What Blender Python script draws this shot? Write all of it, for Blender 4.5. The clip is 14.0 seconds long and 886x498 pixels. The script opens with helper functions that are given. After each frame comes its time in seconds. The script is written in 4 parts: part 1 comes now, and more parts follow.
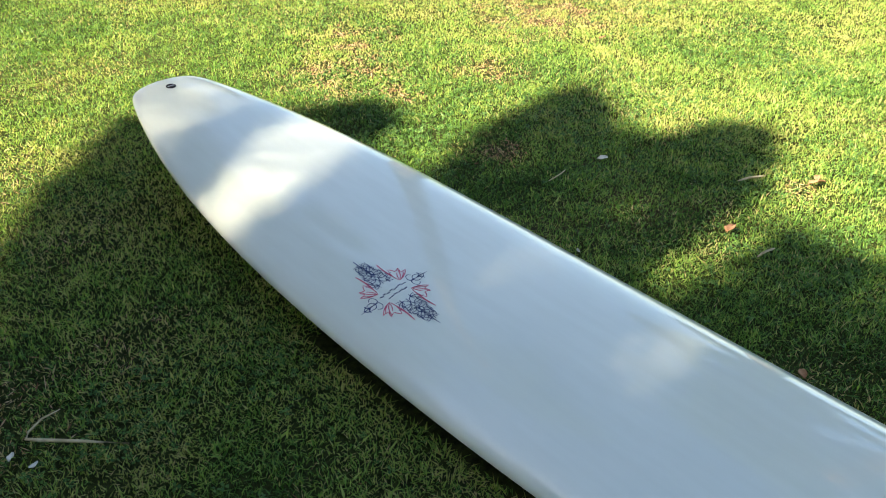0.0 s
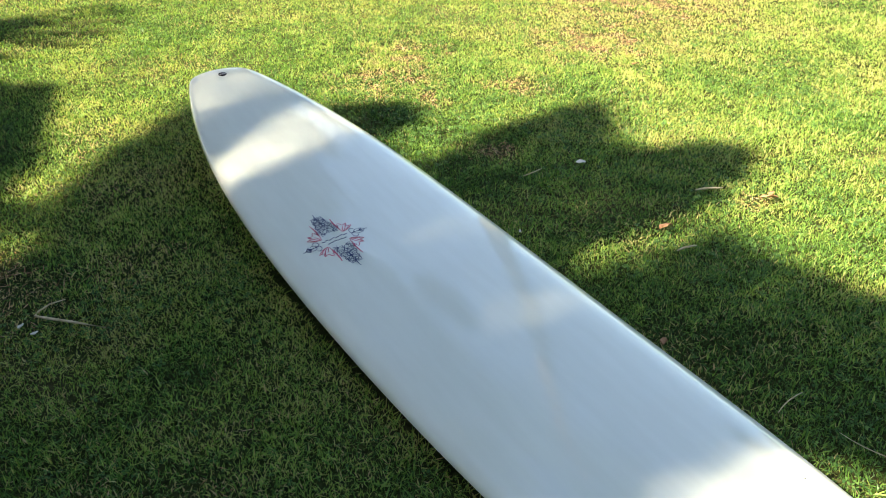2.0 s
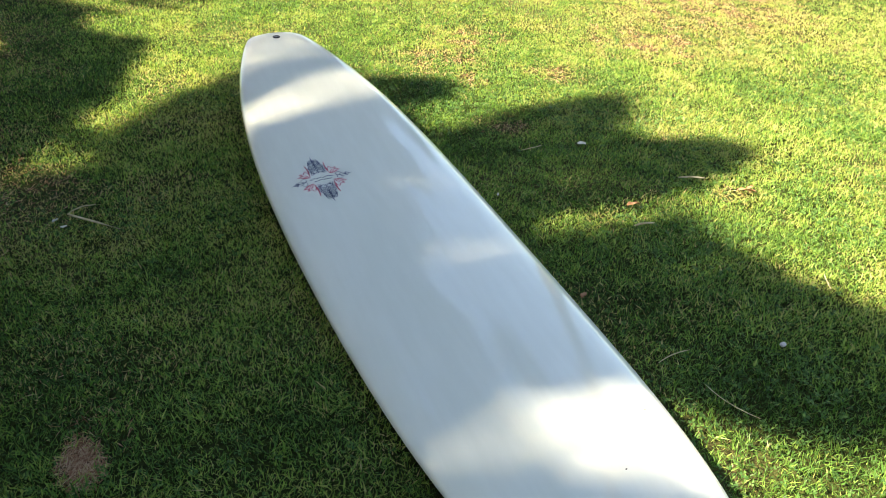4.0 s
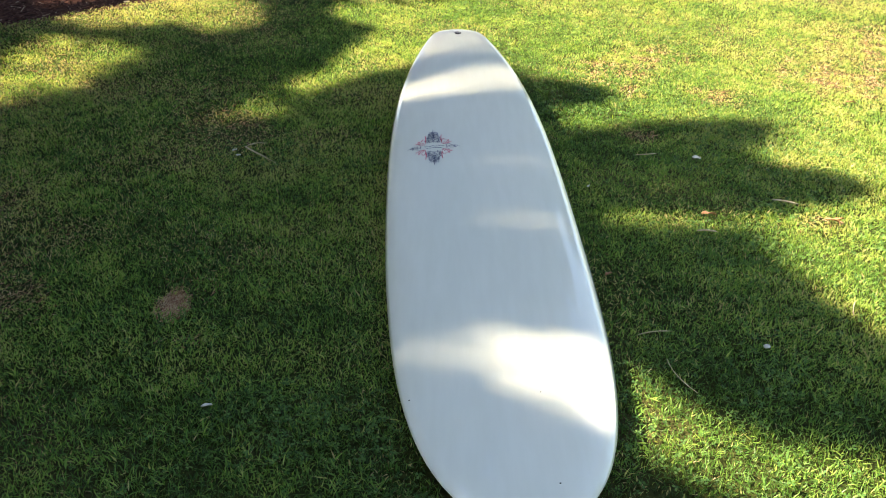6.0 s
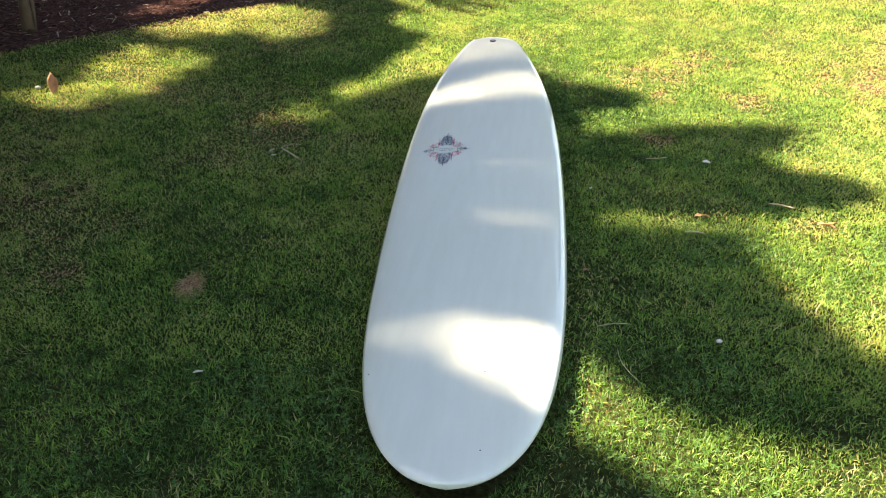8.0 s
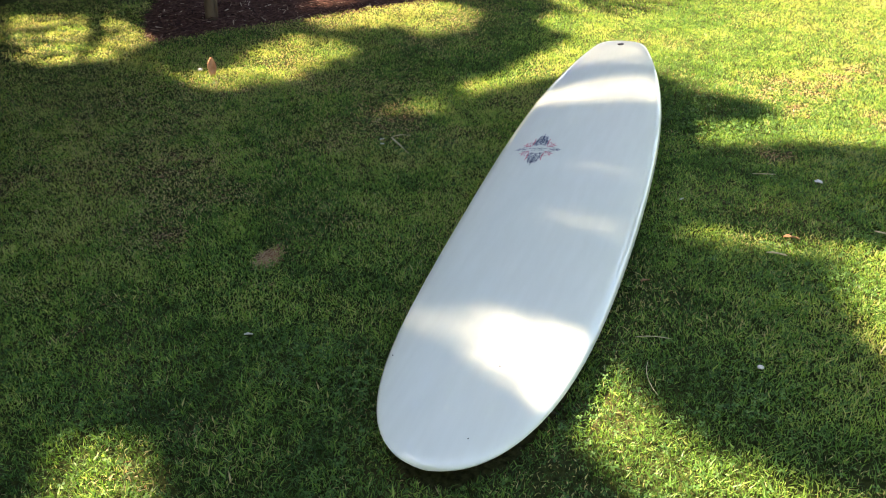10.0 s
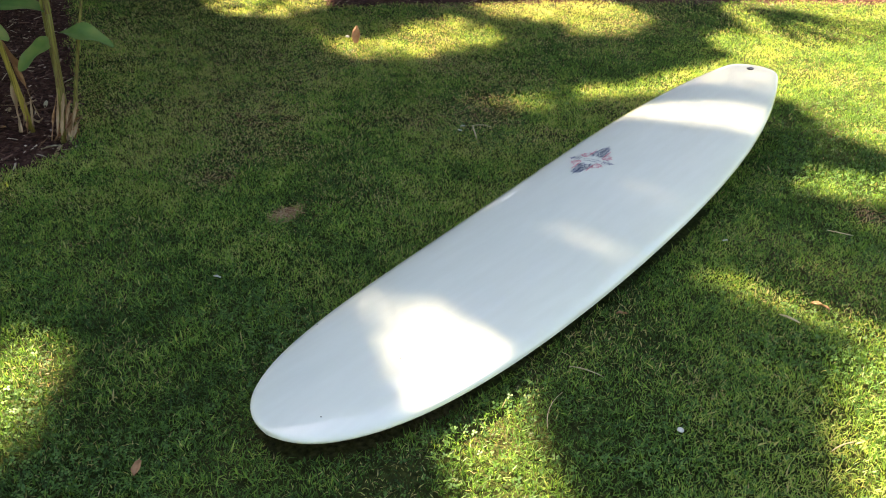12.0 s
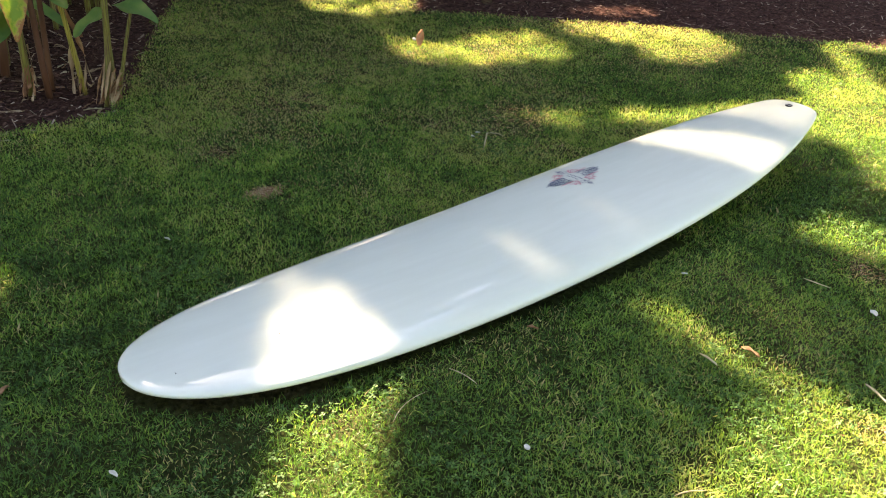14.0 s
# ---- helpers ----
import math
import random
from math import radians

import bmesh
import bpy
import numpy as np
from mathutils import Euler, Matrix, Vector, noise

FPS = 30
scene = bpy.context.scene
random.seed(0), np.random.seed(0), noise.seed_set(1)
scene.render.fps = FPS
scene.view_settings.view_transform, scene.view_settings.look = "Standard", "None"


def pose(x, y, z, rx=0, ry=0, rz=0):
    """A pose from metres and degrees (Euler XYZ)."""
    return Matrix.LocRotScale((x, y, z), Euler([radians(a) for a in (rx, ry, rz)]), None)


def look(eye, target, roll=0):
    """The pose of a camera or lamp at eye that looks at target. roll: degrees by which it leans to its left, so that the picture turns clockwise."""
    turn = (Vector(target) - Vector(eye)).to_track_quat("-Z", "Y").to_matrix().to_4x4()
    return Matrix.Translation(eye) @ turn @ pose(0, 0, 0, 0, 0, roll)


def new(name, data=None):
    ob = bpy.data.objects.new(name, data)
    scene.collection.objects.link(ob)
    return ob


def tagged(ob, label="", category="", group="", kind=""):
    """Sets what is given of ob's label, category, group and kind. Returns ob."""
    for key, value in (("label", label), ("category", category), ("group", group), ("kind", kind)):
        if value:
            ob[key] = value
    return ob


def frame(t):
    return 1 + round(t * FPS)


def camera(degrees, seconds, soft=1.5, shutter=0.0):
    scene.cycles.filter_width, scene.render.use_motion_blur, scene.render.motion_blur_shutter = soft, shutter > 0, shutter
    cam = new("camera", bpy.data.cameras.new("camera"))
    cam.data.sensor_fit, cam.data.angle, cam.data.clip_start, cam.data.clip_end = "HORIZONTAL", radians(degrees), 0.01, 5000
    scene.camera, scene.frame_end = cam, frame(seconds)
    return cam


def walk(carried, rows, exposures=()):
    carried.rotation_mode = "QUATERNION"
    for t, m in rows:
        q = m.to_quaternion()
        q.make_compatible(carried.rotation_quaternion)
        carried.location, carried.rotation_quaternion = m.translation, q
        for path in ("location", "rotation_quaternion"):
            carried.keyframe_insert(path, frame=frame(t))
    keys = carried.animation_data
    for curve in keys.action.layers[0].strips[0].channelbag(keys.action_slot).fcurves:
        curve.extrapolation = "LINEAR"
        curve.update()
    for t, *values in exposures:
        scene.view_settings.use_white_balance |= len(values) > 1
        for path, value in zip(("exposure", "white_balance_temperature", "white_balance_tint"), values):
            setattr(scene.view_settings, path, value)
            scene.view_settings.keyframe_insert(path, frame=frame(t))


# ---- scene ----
# ---- camera and walk ----
cam = camera(56.2, 14.0, soft=1.0)
PATH = [
    (0, (-0.011, 0.013, 1.088), (1.106, 1.282, 0.02), -1.1),
    (0.5, (0.061, -0.136, 1.088), (1.071, 1.225, 0.026), -1.4),
    (1, (0.094, -0.251, 1.091), (1.037, 1.172, 0.05), -2.3),
    (1.5, (0.12, -0.429, 1.091), (1.022, 1.046, 0.085), -2.2),
    (2, (0.154, -0.573, 1.104), (1.028, 0.929, 0.115), -1.1),
    (2.5, (0.229, -0.689, 1.096), (1.037, 0.857, 0.116), -0.2),
    (2.7, (0.286, -0.753, 1.096), (1.041, 0.816, 0.112), 0.1),
    (4.8, (0.518, -1.191, 1.108), (0.936, 0.508, 0.138), 1.8),
    (5, (0.593, -1.257, 1.114), (0.901, 0.465, 0.145), 1.8),
    (5.5, (0.712, -1.357, 1.126), (0.843, 0.388, 0.158), 1.8),
    (6, (0.856, -1.508, 1.154), (0.868, 0.247, 0.195), 1.6),
    (6.5, (0.949, -1.607, 1.187), (0.854, 0.143, 0.224), 1.6),
    (7, (1.041, -1.678, 1.227), (0.869, 0.063, 0.258), 0.4),
    (7.2, (1.08, -1.677, 1.231), (0.887, 0.064, 0.265), -0.1),
    (9.3, (1.357, -1.678, 1.244), (0.94, 0.033, 0.296), -2.1),
    (9.5, (1.398, -1.661, 1.244), (0.909, 0.027, 0.289), -2.6),
    (10, (1.565, -1.649, 1.245), (0.904, -0.018, 0.295), -2.3),
    (10.5, (1.748, -1.61, 1.23), (0.952, -0.049, 0.266), -1.3),
    (11, (1.88, -1.51, 1.204), (0.954, -0.033, 0.223), -0.2),
    (11.5, (2.011, -1.358, 1.199), (0.989, 0.056, 0.221), 0.9),
    (12, (2.153, -1.273, 1.203), (1.033, 0.082, 0.25), 1.2),
    (12.5, (2.342, -1.182, 1.198), (1.152, 0.131, 0.271), 2.3),
    (13, (2.44, -1.098, 1.183), (1.181, 0.149, 0.255), 3.3),
    (13.5, (2.507, -0.957, 1.174), (1.182, 0.22, 0.247), 4.5),
    (14, (2.582, -0.878, 1.177), (1.218, 0.251, 0.247), 3.8),
]
walk(cam, [(t, look(eye, target, roll)) for t, eye, target, roll in PATH],
     exposures=[(0.0, 2.3, 6700, 9), (4.8, 2.46, 7050, 13), (9.3, 2.77, 7400, 16), (14.0, 3.06, 7850, 17)])

# ---- light: low sun through trees, clear sky ----
SUN_TO = Vector((-1.05, 0.10, 1.0)).normalized()
world = bpy.data.worlds.new("world")
scene.world = world
world.use_nodes = True
sky = world.node_tree.nodes.new("ShaderNodeTexSky")
sky.sky_type = "NISHITA"
sky.sun_disc = False
sky.sun_elevation = math.asin(SUN_TO.z)
sky.sun_rotation = math.atan2(SUN_TO.x, SUN_TO.y)
world.node_tree.links.new(sky.outputs[0], world.node_tree.nodes["Background"].inputs[0])
world.node_tree.nodes["Background"].inputs[1].default_value = 0.076
sun = new("sun", bpy.data.lights.new("sun", "SUN"))
sun.data.energy, sun.data.angle, sun.data.color = 5.0, radians(0.85), (1.0, 0.875, 0.68)
sun.matrix_world = look(SUN_TO * 30, (0, 0, 0))


# ---- materials ----
def material(name, rough=0.6, spec=0.4):
    m = bpy.data.materials.new(name)
    m.use_nodes = True
    p = m.node_tree.nodes["Principled BSDF"]
    p.inputs["Roughness"].default_value = rough
    p.inputs["Specular IOR Level"].default_value = spec
    return m, m.node_tree, p


def node(nt, kind, **values):
    n = nt.nodes.new(kind)
    for key, v in values.items():
        n.inputs[key.replace("_", " ")].default_value = v
    return n


def ramp(nt, source, stops):
    r = nt.nodes.new("ShaderNodeValToRGB")
    r.color_ramp.elements[0].position, r.color_ramp.elements[0].color = stops[0][0], (*stops[0][1], 1)
    r.color_ramp.elements[1].position, r.color_ramp.elements[1].color = stops[-1][0], (*stops[-1][1], 1)
    for at, c in stops[1:-1]:
        e = r.color_ramp.elements.new(at)
        e.color = (*c, 1)
    nt.links.new(source, r.inputs[0])
    return r.outputs[0]


def coords(nt, scale=(1, 1, 1)):
    tc = nt.nodes.new("ShaderNodeTexCoord")
    mp = nt.nodes.new("ShaderNodeMapping")
    mp.inputs["Scale"].default_value = scale
    nt.links.new(tc.outputs["Object"], mp.inputs[0])
    return mp.outputs[0]


def noisy(nt, scale, detail=4.0, stretch=(1, 1, 1)):
    n = node(nt, "ShaderNodeTexNoise", Scale=scale, Detail=detail)
    nt.links.new(coords(nt, stretch), n.inputs["Vector"])
    return n.outputs[0]


def bump(nt, p, source, strength, distance=0.01):
    b = node(nt, "ShaderNodeBump", Strength=strength, Distance=distance)
    nt.links.new(source, b.inputs["Height"])
    nt.links.new(b.outputs[0], p.inputs["Normal"])


def mixed(nt, factor, a, b, blend="MIX"):
    mx = nt.nodes.new("ShaderNodeMix")
    mx.data_type, mx.blend_type = "RGBA", blend
    for sock, v in ((mx.inputs[0], factor), (mx.inputs[6], a), (mx.inputs[7], b)):
        if isinstance(v, bpy.types.NodeSocket):
            nt.links.new(v, sock)
        elif isinstance(v, tuple):
            sock.default_value = (*v, 1)
        else:
            sock.default_value = v
    return mx.outputs[2]


def leafy(name, stops, source="island", translucent=0.35, rough=0.5, spec=0.3):
    """Foliage: colour varied leaf by leaf, with light coming through the blade."""
    m, nt, p = material(name, rough, spec)
    if source == "island":
        src = nt.nodes.new("ShaderNodeNewGeometry").outputs["Random Per Island"]
    elif source == "edge":
        at = nt.nodes.new("ShaderNodeAttribute")
        at.attribute_name = "edge"
        src = mixed(nt, 0.45, at.outputs["Fac"], ramp(nt, noisy(nt, 38.0, 5.0), [(0.3, (0, 0, 0)), (0.7, (1, 1, 1))]))
    elif source == "tint":
        at = nt.nodes.new("ShaderNodeAttribute")
        at.attribute_name = "tint"
        src = at.outputs["Fac"]
    else:
        src = noisy(nt, source)
    col = ramp(nt, src, stops)
    nt.links.new(col, p.inputs["Base Color"])
    tr = nt.nodes.new("ShaderNodeBsdfTranslucent")
    nt.links.new(mixed(nt, 1.0, col, (1.0, 1.0, 0.55), "MULTIPLY"), tr.inputs[0])
    ms = nt.nodes.new("ShaderNodeMixShader")
    ms.inputs[0].default_value = translucent
    nt.links.new(p.outputs[0], ms.inputs[1])
    nt.links.new(tr.outputs[0], ms.inputs[2])
    nt.links.new(ms.outputs[0], nt.nodes["Material Output"].inputs[0])
    return m


def plain(name, dark, light, scale, rough=0.7, spec=0.3, relief=0.2, stretch=(1, 1, 1)):
    """A surface that wanders between two colours, with fine relief."""
    m, nt, p = material(name, rough, spec)
    n = noisy(nt, scale, 6.0, stretch)
    nt.links.new(ramp(nt, n, [(0.3, dark), (0.7, light)]), p.inputs["Base Color"])
    if relief:
        bump(nt, p, noisy(nt, scale * 4, 3.0, stretch), relief, 0.004)
    return m


# tint 0 dark green, 0.5 fresh green, 0.8 yellowish, 1.0 straw
GRASS = leafy("grass_blade", [(0.0, (0.04, 0.1, 0.024)), (0.35, (0.13, 0.285, 0.055)), (0.6, (0.31, 0.48, 0.1)),
                              (0.8, (0.48, 0.54, 0.155)), (1.0, (0.6, 0.46, 0.27))], "tint", 0.5, 0.42, 0.4)
CLOVER = leafy("clover_leaf", [(0.0, (0.05, 0.13, 0.035)), (0.8, (0.125, 0.25, 0.06)), (1.0, (0.19, 0.32, 0.085))], "island", 0.35, 0.5, 0.25)
CROWN = leafy("tree_leaf", [(0.0, (0.045, 0.08, 0.02)), (1.0, (0.13, 0.18, 0.06))], "island", 0.3)
GINGER = leafy("ginger_leaf", [(0.3, (0.09, 0.2, 0.06)), (0.5, (0.17, 0.3, 0.085)), (0.66, (0.27, 0.36, 0.11)), (0.78, (0.4, 0.4, 0.13))], 9.0, 0.4, 0.35)
AGED = leafy("ageing_leaf", [(0.3, (0.24, 0.4, 0.05)), (0.5, (0.45, 0.5, 0.07)), (0.62, (0.5, 0.4, 0.12)), (0.72, (0.45, 0.2, 0.09))], "edge", 0.4, 0.45)
STEM = plain("ginger_stem", (0.1, 0.05, 0.025), (0.24, 0.25, 0.05), 30.0, 0.5, 0.3, 0.6, (5, 5, 0.22))
STEM_YELLOW = plain("yellow_stem", (0.13, 0.1, 0.025), (0.5, 0.42, 0.08), 30.0, 0.5, 0.3, 0.6, (5, 5, 0.2))
STEM_RED = plain("red_brown_stem", (0.09, 0.035, 0.02), (0.17, 0.08, 0.04), 9.0, 0.6, 0.3, 0.2, (3, 3, 0.5))
HUSK = plain("dry_husk", (0.22, 0.13, 0.07), (0.55, 0.4, 0.25), 30.0, 0.8, 0.2, 0.4, (1, 1, 0.3))
BARK = plain("bark", (0.09, 0.06, 0.04), (0.24, 0.18, 0.12), 12.0, 0.9, 0.2, 0.8, (1, 1, 0.4))
PALM_BARK = plain("palm_bark", (0.13, 0.11, 0.08), (0.25, 0.21, 0.155), 5.0, 0.8, 0.2, 0.5, (1, 1, 5))
STRAW = plain("dry_straw", (0.4, 0.32, 0.18), (0.62, 0.53, 0.35), 60.0, 0.7, 0.2, 0.1)
DRY_LEAF = plain("dry_leaf", (0.22, 0.1, 0.045), (0.45, 0.26, 0.14), 50.0, 0.7, 0.2, 0.3)
ORANGE_LEAF = plain("orange_brown_leaf", (0.42, 0.17, 0.07), (0.62, 0.33, 0.18), 30.0, 0.6, 0.25, 0.2)
PETAL = plain("pale_petal", (0.55, 0.53, 0.45), (0.8, 0.78, 0.7), 60.0, 0.6, 0.2, 0.1)
PEBBLE = plain("pale_pebble", (0.45, 0.42, 0.4), (0.75, 0.73, 0.7), 90.0, 0.7, 0.3, 0.2)


def soil_material():
    m, nt, p = material("lawn_soil", 0.95, 0.1)
    base = ramp(nt, noisy(nt, 1.3, 5.0), [(0.35, (0.03, 0.04, 0.011)), (0.55, (0.045, 0.055, 0.016)), (0.72, (0.085, 0.07, 0.034))])
    fine = ramp(nt, noisy(nt, 70.0, 6.0), [(0.3, (0.45, 0.45, 0.4)), (0.7, (1.5, 1.5, 1.4))])
    nt.links.new(mixed(nt, 1.0, base, fine, "MULTIPLY"), p.inputs["Base Color"])
    bump(nt, p, noisy(nt, 90.0, 6.0), 0.8, 0.02)
    return m


def turf_material():
    m, nt, p = material("far_turf", 0.95, 0.1)
    base = ramp(nt, noisy(nt, 1.1, 6.0), [(0.35, (0.05, 0.085, 0.018)), (0.55, (0.075, 0.115, 0.024)), (0.75, (0.13, 0.13, 0.045))])
    fine = ramp(nt, noisy(nt, 60.0, 6.0), [(0.3, (0.4, 0.45, 0.4)), (0.7, (1.5, 1.5, 1.4))])
    nt.links.new(mixed(nt, 1.0, base, fine, "MULTIPLY"), p.inputs["Base Color"])
    bump(nt, p, noisy(nt, 80.0, 6.0), 0.9, 0.03)
    return m


def mulch_material():
    m, nt, p = material("mulch_soil", 0.95, 0.1)
    nt.links.new(ramp(nt, noisy(nt, 40.0, 8.0), [(0.3, (0.034, 0.015, 0.011)), (0.55, (0.1, 0.044, 0.033)), (0.8, (0.22, 0.13, 0.1))]),
                 p.inputs["Base Color"])
    bump(nt, p, noisy(nt, 60.0, 8.0), 1.0, 0.02)
    return m


def chip_material():
    m, nt, p = material("mulch_chip", 0.9, 0.15)
    src = nt.nodes.new("ShaderNodeNewGeometry").outputs["Random Per Island"]
    nt.links.new(ramp(nt, src, [(0.0, (0.028, 0.013, 0.01)), (0.55, (0.09, 0.042, 0.031)), (0.9, (0.2, 0.108, 0.08)), (1.0, (0.55, 0.43, 0.33))]),
                 p.inputs["Base Color"])
    return m


def board_material():
    m, nt, p = material("board_resin", 0.4, 0.15)
    tone = ramp(nt, noisy(nt, 2.2, 5.0, (1.6, 0.5, 1)), [(0.35, (0.795, 0.84, 0.735)), (0.65, (0.845, 0.885, 0.78))])
    scuff = ramp(nt, noisy(nt, 16.0, 8.0, (2.5, 0.35, 1)), [(0.35, (0.96, 0.96, 0.95)), (0.7, (1.0, 1.0, 1.0))])
    nt.links.new(mixed(nt, 1.0, tone, scuff, "MULTIPLY"), p.inputs["Base Color"])
    p.inputs["Coat Weight"].default_value = 1.0
    p.inputs["Coat IOR"].default_value = 1.68
    gloss = ramp(nt, noisy(nt, 7.0, 7.0, (1.5, 0.5, 1)), [(0.4, (0.004, 0.004, 0.004)), (0.8, (0.04, 0.04, 0.04))])
    nt.links.new(gloss, p.inputs["Coat Roughness"])
    ripple = node(nt, "ShaderNodeBump", Strength=0.3, Distance=0.002)
    nt.links.new(noisy(nt, 5.0, 2.0), ripple.inputs["Height"])
    nt.links.new(ripple.outputs[0], p.inputs["Coat Normal"])
    return m


THATCH = leafy("dead_thatch", [(0.0, (0.25, 0.11, 0.06)), (0.5, (0.48, 0.27, 0.155)), (1.0, (0.68, 0.5, 0.32))], "island", 0.15, 0.8, 0.15)
TURF = turf_material()
SOIL, MULCH, CHIP, BOARD = soil_material(), mulch_material(), chip_material(), board_material()
BLACK_PLASTIC = plain("black_plastic", (0.008, 0.008, 0.009), (0.02, 0.02, 0.02), 50.0, 0.6, 0.15, 0.0)
STEEL = plain("steel_pin", (0.4, 0.4, 0.4), (0.6, 0.6, 0.6), 50.0, 0.3, 0.5, 0.0)
NAVY = plain("navy_ink", (0.008, 0.022, 0.085), (0.022, 0.055, 0.17), 60.0, 0.4, 0.5, 0.0)
PINK = plain("pink_ink", (0.55, 0.05, 0.11), (0.75, 0.14, 0.22), 60.0, 0.4, 0.5, 0.0)
FIN = plain("smoked_fin", (0.02, 0.02, 0.022), (0.05, 0.05, 0.05), 20.0, 0.3, 0.5, 0.0)


# ---- mesh helpers ----
def part(name, data, mat, parent=None, label="", smooth=True):
    """Links a bmesh, or (vertices, faces), as one mesh object under a thing."""
    me = bpy.data.meshes.new(name)
    if isinstance(data, bmesh.types.BMesh):
        data.to_mesh(me)
        data.free()
    else:
        me.from_pydata([tuple(v) for v in data[0]], [], data[1])
    me.materials.append(mat)
    me.polygons.foreach_set("use_smooth", [smooth] * len(me.polygons))
    ob = new(name, me)
    if parent:
        ob.parent = parent
    if label:
        ob["label"] = label
    return ob


def cloud(name, verts, corners, sizes, mats, parent=None, tint=None, index=None, smooth=False):
    """A large mesh out of numpy arrays: vertices, corner indices and the size of every face."""
    me = bpy.data.meshes.new(name)
    me.vertices.add(len(verts))
    me.vertices.foreach_set("co", np.asarray(verts, np.float32).ravel())
    me.loops.add(len(corners))
    me.loops.foreach_set("vertex_index", np.asarray(corners, np.int32).ravel())
    me.polygons.add(len(sizes))
    starts = np.concatenate([[0], np.cumsum(sizes)[:-1]]).astype(np.int32)
    me.polygons.foreach_set("loop_start", starts)
    for mat in mats:
        me.materials.append(mat)
    if index is not None:
        me.polygons.foreach_set("material_index", np.asarray(index, np.int32))
    me.polygons.foreach_set("use_smooth", np.full(len(sizes), smooth))
    if tint is not None:
        a = me.attributes.new("tint", "FLOAT", "POINT")
        a.data.foreach_set("value", np.asarray(tint, np.float32))
    me.update(calc_edges=True)
    ob = new(name, me)
    if parent:
        ob.parent = parent
    return ob


def empty(name, at, label, category, group="", kind=""):
    ob = new(name)
    ob.location = at
    ob.empty_display_size = 0.1
    return tagged(ob, label, category, group, kind)


def tube(line, radii, sides=10, wobble=0.0, seed=1):
    """A tapered round stem along a line of points."""
    rng = random.Random(seed)
    line = [Vector(q) for q in line]
    verts, faces = [], []
    for i, q in enumerate(line):
        way = (line[min(i + 1, len(line) - 1)] - line[max(i - 1, 0)]).normalized()
        side = way.orthogonal().normalized() if abs(way.z) < 0.6 else way.cross(Vector((0, 1, 0))).normalized()
        other = way.cross(side)
        r = radii[i] if isinstance(radii, (list, tuple)) else radii
        for k in range(sides):
            a = 2 * math.pi * k / sides
            verts.append(q + (side * math.cos(a) + other * math.sin(a)) * r * (1 + wobble * rng.uniform(-1, 1)))
    for i in range(len(line) - 1):
        for k in range(sides):
            a, b = i * sides + k, i * sides + (k + 1) % sides
            faces.append((a, b, b + sides, a + sides))
    faces.append(tuple(range(sides - 1, -1, -1)))
    faces.append(tuple(range(len(verts) - sides, len(verts))))
    return verts, faces


def bent(a, b, sag, n=8):
    """Points from a to b, bowed by the vector sag in the middle."""
    a, b, sag = Vector(a), Vector(b), Vector(sag)
    return [a.lerp(b, i / n) + sag * (4 * (i / n) * (1 - i / n)) for i in range(n + 1)]


# ---- the plan of the lawn and the beds ----
SOIL_Z = -0.03


def wander(x, y, f=3.0, seed=0.0):
    """A smooth wander in -1..1 of the plan, for arrays."""
    return (np.sin(f * 1.7 * x + 1.3 * f * y + seed) + np.sin(f * 0.9 * y - f * 2.1 * x + 2.1 + seed * 1.7)
            + np.sin(f * 2.9 * y + f * 0.6 * x + 4.4 - seed)) / 3


def mottle(x, y, cell, seed):
    """Random patches of a given size in the plan, 0..1, smoothly joined."""
    table = np.random.default_rng(seed).random((256, 256))
    u, v = x / cell + 1000.3, y / cell + 1000.7
    i, j = np.floor(u).astype(int), np.floor(v).astype(int)
    fu, fv = u - i, v - j
    fu, fv = fu * fu * (3 - 2 * fu), fv * fv * (3 - 2 * fv)
    a, b = table[i % 256, j % 256], table[(i + 1) % 256, j % 256]
    c, d = table[i % 256, (j + 1) % 256], table[(i + 1) % 256, (j + 1) % 256]
    return (a * (1 - fu) + b * fu) * (1 - fv) + (c * (1 - fu) + d * fu) * fv


def in_bed(x, y):
    """How far a place lies inside a mulch bed, in metres; negative on the lawn."""
    w = 0.035 * wander(x, y, 7.0)
    near = np.minimum(-0.85 - 0.15 * (y + 0.1) - x, (0.165 + (-0.92 - x) * 0.53 - y) * 0.9)
    d = x + 2.05
    far = np.where(d > 0, y - (2.52 + 1.22 * d - 0.06 * d * d), y - (2.52 - 0.75 * d + 0.7 * d * d)) * 0.65
    return np.maximum(near, far) + w


# dry or bare spots of the lawn: x, y, radius
BARE = ((0.172, 0.3, 0.066), (1.71, 2.52, 0.2), (2.09, 2.17, 0.14), (1.66, 1.64, 0.09), (1.74, 2.18, 0.08), (2.82, 2.5, 0.3),
        (3.45, 2.97, 0.55), (1.96, 2.81, 0.16), (-0.6, 0.88, 0.14), (-0.22, 0.32, 0.1), (0.02, 1.62, 0.13), (2.08, 0.86, 0.06),
        (0.26, -0.84, 0.05))


